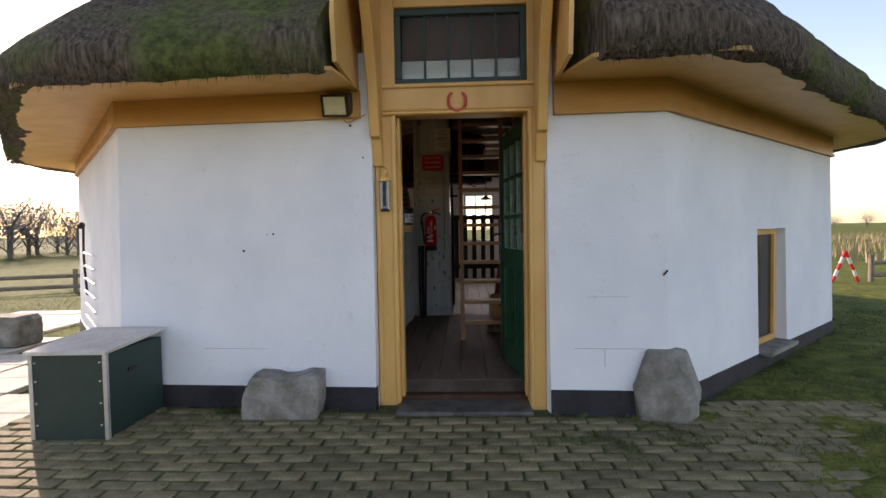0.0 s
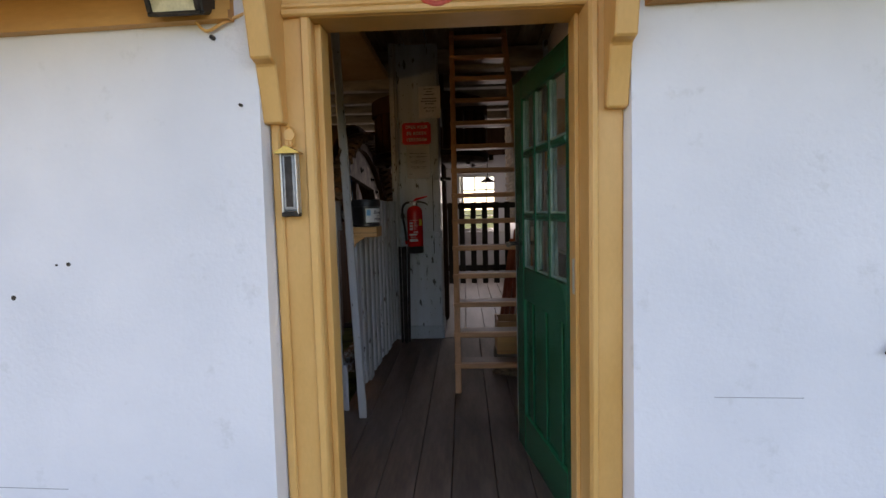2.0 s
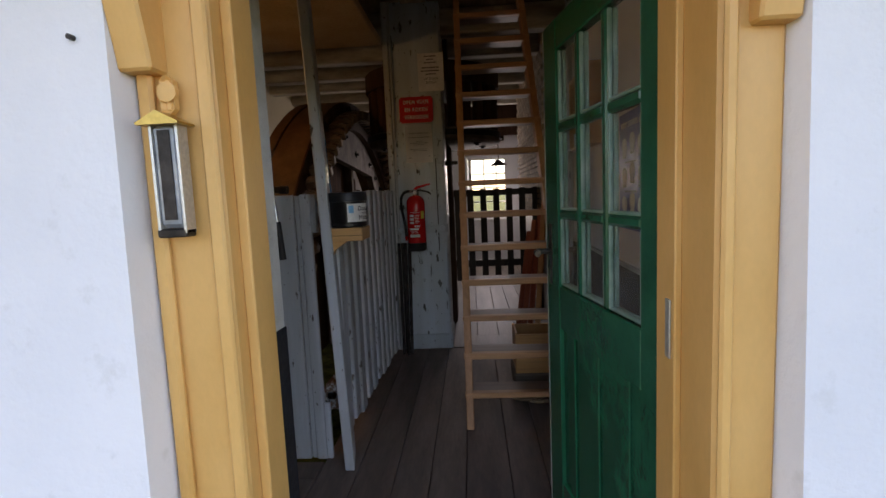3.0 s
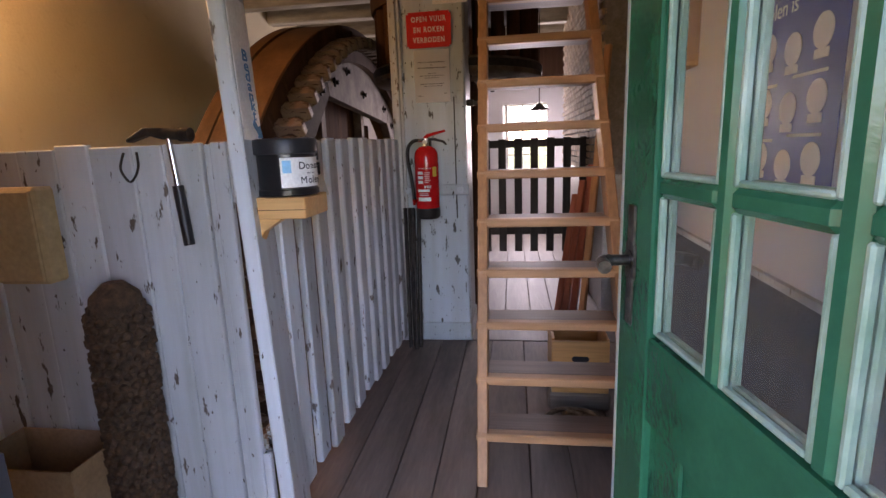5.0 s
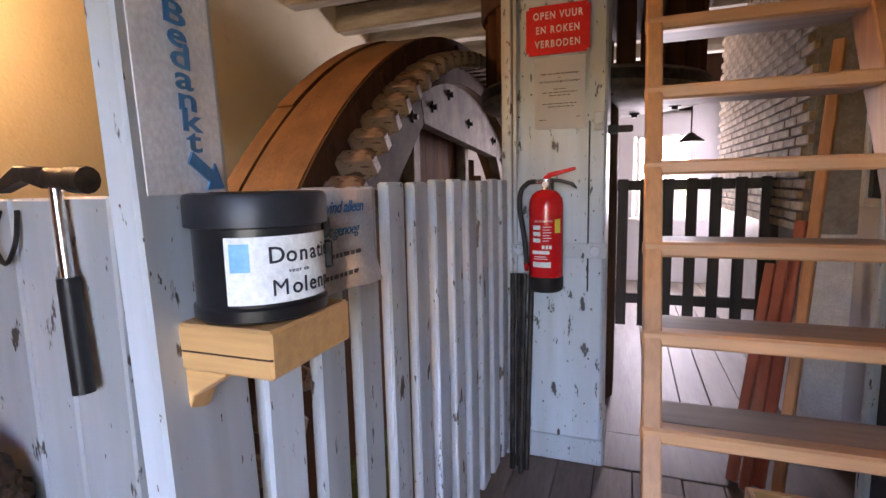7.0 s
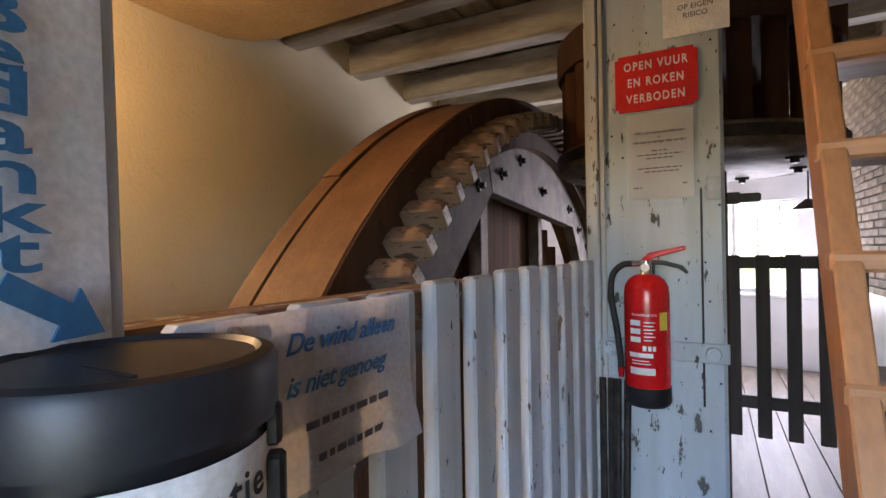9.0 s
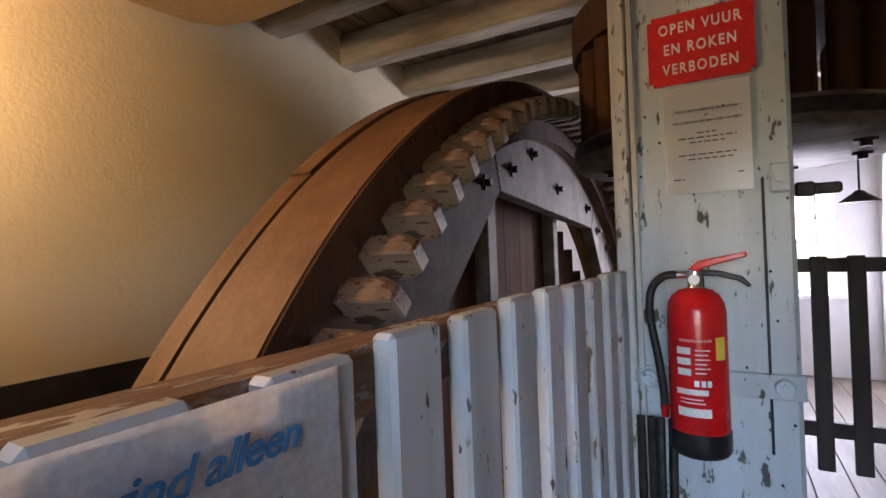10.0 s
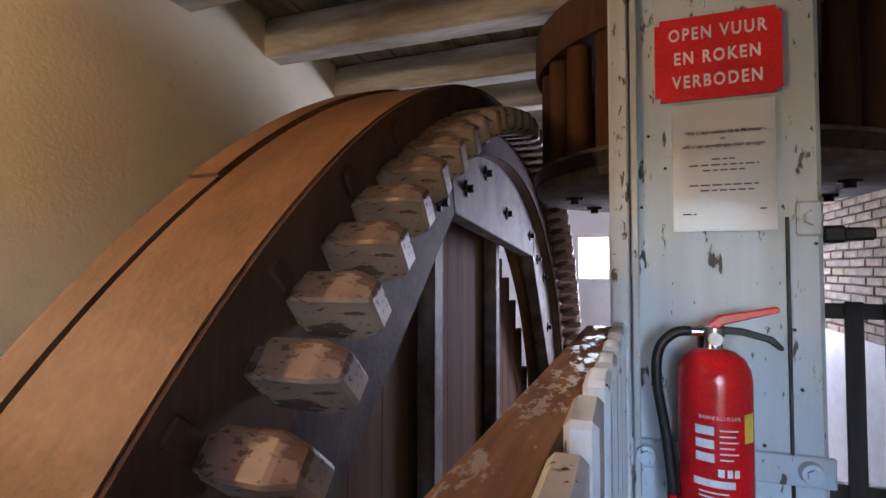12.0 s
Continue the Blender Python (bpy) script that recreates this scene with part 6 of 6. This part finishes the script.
def rail_fence(name, x0, y0, x1, y1, n, h, zb, label):
    f = thing(name, (x0, y0, zb), label, "fence")
    d = Vector((x1 - x0, y1 - y0, 0))
    for i in range(n):
        p = Vector((x0, y0, zb)) + d * (i / (n - 1))
        bm = bmesh.new()
        cyl(bm, p - Vector((0, 0, 0.3)), p + Vector((0, 0, h + 0.12)), 0.055, 0.05, 8)
        part("fence_post", bm, "fence_wood", f)
    for z in (0.35 * h, 0.9 * h):
        bm = bmesh.new()
        cyl(bm, (x0, y0, zb + z), (x1, y1, zb + z), 0.045, 0.045, 6)
        part("fence_rail", bm, "fence_wood", f)
    return f


rail_fence("field_fence", -14, 6.0, -5.9, 9.4, 6, 0.45, -0.2, "low weathered timber rail fence at the grass edge")
rail_fence("paddock_fence", 8.9, 8.0, 19, 9.6, 5, 0.5, -0.2, "low weathered post and rail fence beyond the lawn")
# striped barrier
bar = thing("road_barrier", (8.1, 7.9, -0.2), "red and white striped folding barrier on the grass", "barrier")
for dx0, dx1, y in ((0.0, 0.28, 7.9), (0.56, 0.28, 7.9), (-0.35, -0.05, 8.0)):
    for i in range(5):
        bm = bmesh.new()
        a = Vector((8.0 + dx0, y, -0.16)).lerp(Vector((8.0 + dx1, y, 0.52)), i / 5)
        b = Vector((8.0 + dx0, y, -0.16)).lerp(Vector((8.0 + dx1, y, 0.52)), (i + 1) / 5)
        cyl(bm, a, b, 0.035, seg=8)
        part("leg_band", bm, "sign_red" if i % 2 == 0 else "white_paint", bar)
# reed edge and far fields on the right
bm = bmesh.new()
for i in range(9000):
    x, y = random.uniform(14, 60), random.uniform(14, 40)
    h = random.uniform(0.3, 0.8)
    a = random.uniform(0, 3.14)
    w = Vector((math.cos(a), math.sin(a), 0)) * 0.05
    p = Vector((x, y, -0.5))
    bm.faces.new([bm.verts.new(p - w), bm.verts.new(p + w), bm.verts.new(p + Vector((random.uniform(-0.2, 0.2), 0, h + 0.2)))])
M["reed"] = two_tone("dry_reed", (0.30, 0.23, 0.12), (0.46, 0.37, 0.22), 2, rough=0.9, fine=20, relief=0)
solo("reed_bed", bm, "reed", "dry yellow reeds across the field", "reeds", kind="stuff")


def pylon(x, y, h):
    t = thing("power_pylon", (x, y, -0.5), "distant lattice power pylon in the haze", "pylon")
    bm = bmesh.new()
    w = h * 0.09
    for sx, sy in ((-1, -1), (1, -1), (1, 1), (-1, 1)):
        cyl(bm, (x + sx * w, y + sy * w, -0.5), (x, y, h), 0.14, seg=5)
    for k in range(1, 7):
        z = h * k / 7
        ww = w * (1 - k / 7)
        cyl(bm, (x - ww, y - ww, z), (x + ww, y - ww, z), 0.10, seg=4)
    for z, l in ((h * 0.72, h * 0.16), (h * 0.85, h * 0.13)):
        cyl(bm, (x - l, y, z), (x + l, y, z), 0.16, seg=4)
    part("lattice", bm, "alu", t)
    return t


pylon(165, 150, 24)
pylon(260, 210, 22)


def tree(x, y, h, seed):
    """Trunk and forking limbs, with a ragged crown of many small leaf clumps."""
    rng = random.Random(seed)
    t = thing("tree", (x, y, -0.4), "hazy bare-twigged tree on the far bank", "tree", "trees on the far bank")
    bm = bmesh.new()
    base = Vector((x, y, -0.5))
    cyl(bm, base, base + Vector((0, 0, h * 0.45)), h * 0.03, h * 0.018, 7)
    tips = []
    for i in range(9):
        a = rng.uniform(0, 2 * math.pi)
        s = base + Vector((0, 0, h * rng.uniform(0.12, 0.45)))
        e = s + Vector((math.cos(a) * h * 0.22, math.sin(a) * h * 0.22, h * rng.uniform(0.15, 0.42)))
        cyl(bm, s, e, h * 0.012, h * 0.004, 5)
        tips.append(e)
    part("trunk", bm, "bark", t)
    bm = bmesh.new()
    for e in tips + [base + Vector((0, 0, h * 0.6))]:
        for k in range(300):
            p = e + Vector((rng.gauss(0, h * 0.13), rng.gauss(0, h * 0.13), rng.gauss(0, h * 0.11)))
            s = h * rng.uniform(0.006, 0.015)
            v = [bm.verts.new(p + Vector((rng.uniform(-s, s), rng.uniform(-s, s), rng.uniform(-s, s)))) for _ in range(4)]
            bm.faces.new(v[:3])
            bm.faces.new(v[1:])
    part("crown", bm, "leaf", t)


for i in range(26):
    az, ds = radians(-33 - 0.85 * i + random.uniform(-0.4, 0.4)), random.uniform(36, 50)
    tree(ds * math.sin(az), ds * math.cos(az) - 3, random.uniform(3.6, 5.4), i)
for i in range(10):
    tree(70 + 14 * i, 110 + random.uniform(-10, 25), random.uniform(4, 6), 40 + i)

# ---- many small pieces ----
# chimney of pale bricks in the back room
core = bmesh.new()
box(core, 0.775, 0.99, 3.88, 6.55, 1.07, 3.0)
chim = solo("wall_chimney", core, "mortar", "pale yellow brick chimney breast in the back room", "wall", kind="structure")
bb = bmesh.new()
box(bb, -0.02, 0.02, -0.1, 0.1, -0.022, 0.022, 0.004)
brick = finish("brick", bb, "chimney_brick")
for r in range(36):
    for c in range(14):
        y = 3.88 + 0.10 + 0.21 * c - (0.105 if r % 2 else 0)
        z = 1.095 + 0.055 * r
        if y - 0.1 < 3.83 or y + 0.1 > 6.62 or z > 2.98:
            continue
        ob = new("brick", brick)
        ob.parent = chim
        ob.location = (0.770 + random.uniform(-0.003, 0.003), y, z)
bm = bmesh.new()
box(bm, 0.80, 0.979, 3.88, 6.6, 0, 1.066)
solo("wall_chimney_base", bm, "white_paint", "white-painted base below the chimney", "wall", kind="structure")

# floor planks
plank_me = {}
x = -0.735
while x < 0.86:
    w = random.choice((0.17, 0.19, 0.21))
    if w not in plank_me:
        b = bmesh.new()
        box(b, 0, w - 0.004, 0, 2.86, -0.016, 0, 0.003)
        plank_me[w] = finish("plank", b, "floor_wood")
    ob = new("plank", plank_me[w])
    ob.parent = floor
    ob.location = (x, 0.42, random.uniform(-0.002, 0.001))
    x += w
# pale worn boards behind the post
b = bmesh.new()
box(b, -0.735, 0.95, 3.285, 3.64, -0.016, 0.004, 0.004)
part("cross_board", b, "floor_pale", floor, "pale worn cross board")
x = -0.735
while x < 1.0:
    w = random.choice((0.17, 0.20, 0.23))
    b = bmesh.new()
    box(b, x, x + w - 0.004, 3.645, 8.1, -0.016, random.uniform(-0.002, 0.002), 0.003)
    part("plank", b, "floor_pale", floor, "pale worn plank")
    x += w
for j in range(6):
    b = bmesh.new()
    box(b, -2.4, -0.74, 0.52 + 0.155 * j, 0.52 + 0.155 * j + 0.151, -0.016, 0, 0.003)
    part("plank", b, "floor_wood", floor)

# clinker paving
bed = bmesh.new()
prism(bed, [(-2.9, 0.10, -0.3), (-2.9, 0.10, -0.046), (-2.9, -0.1, -0.046), (-2.9, -1.0, -0.093), (-2.9, -7.0, -0.094), (-2.9, -7.0, -0.3)], (5.8, 0, 0))
box(bed, -5.5, -2.9, -7.0, 0.05, -0.3, -0.094)
pav = solo("pavement", bed, "joint", "old yellow-brown clinker paving with mossy joints", "pavement", kind="structure")
rest = []
pm = []
for s in range(4):
    b = bmesh.new()
    box(b, -0.086, 0.086, -0.040, 0.040, -0.05, 0, 0.007)
    for v in b.verts:
        v.co += Vector((noise.noise(v.co * 30 + Vector((s * 9, 0, 0))), noise.noise(v.co * 30 + Vector((0, s * 7, 0))), 0.6 * noise.noise(v.co * 22 + Vector((0, 0, s * 5))))) * 0.006
    pm.append(finish("paving_brick", b, "brick_pave"))
rows_y = [-0.01 - 0.0885 * r for r in range(72)]
count = 0
stuff = bmesh.new()
for r, y in enumerate(rows_y):
    for c in range(44):
        x = -5.3 + 0.184 * c + (0.092 if r % 2 else 0) + random.uniform(-0.006, 0.006)
        yy = y + random.uniform(-0.005, 0.005) + 0.012 * math.sin(x * 1.3)
        if mill_d(x, yy) < 0.112 or x > 2.7 or (x < -2.83 and yy > -1.36) or (abs(x - 0.015) < 0.50 and yy > -0.245):
            continue
        z = -0.032 - 0.05 * min(1.0, max(0.0, (-yy - 0.1) / 0.9)) + 0.008 * noise.noise(Vector((x * 1.5, yy * 1.5, 0))) + random.uniform(-0.004, 0.004)
        m = Matrix.Translation((x, yy, z)) @ Matrix.Rotation(radians(random.uniform(-1.8, 1.8)), 4, "Z") @ Matrix.Rotation(radians(random.uniform(-1.5, 1.5)), 4, "X")
        if -1.15 < yy and -2.1 < x < 1.5 and count < 300:
            ob = new("paving_brick", pm[(r * 7 + c) % 4])
            ob.parent = pav
            ob.matrix_basis = m
            count += 1
        elif yy > -5.2:
            rest.append(m)
verts, faces = [], []
src = pm[0]
sv = [v.co.copy() for v in src.vertices]
sf = [tuple(p.vertices) for p in src.polygons]
for m in rest:
    o = len(verts)
    verts += [tuple(m @ v) for v in sv]
    faces += [tuple(i + o for i in f) for f in sf]
me = bpy.data.meshes.new("paving_field")
me.from_pydata(verts, [], faces)
me.materials.append(M["brick_pave"])
ob = new("paving_field", me)
ob.parent = pav
ob["kind"] = "stuff"
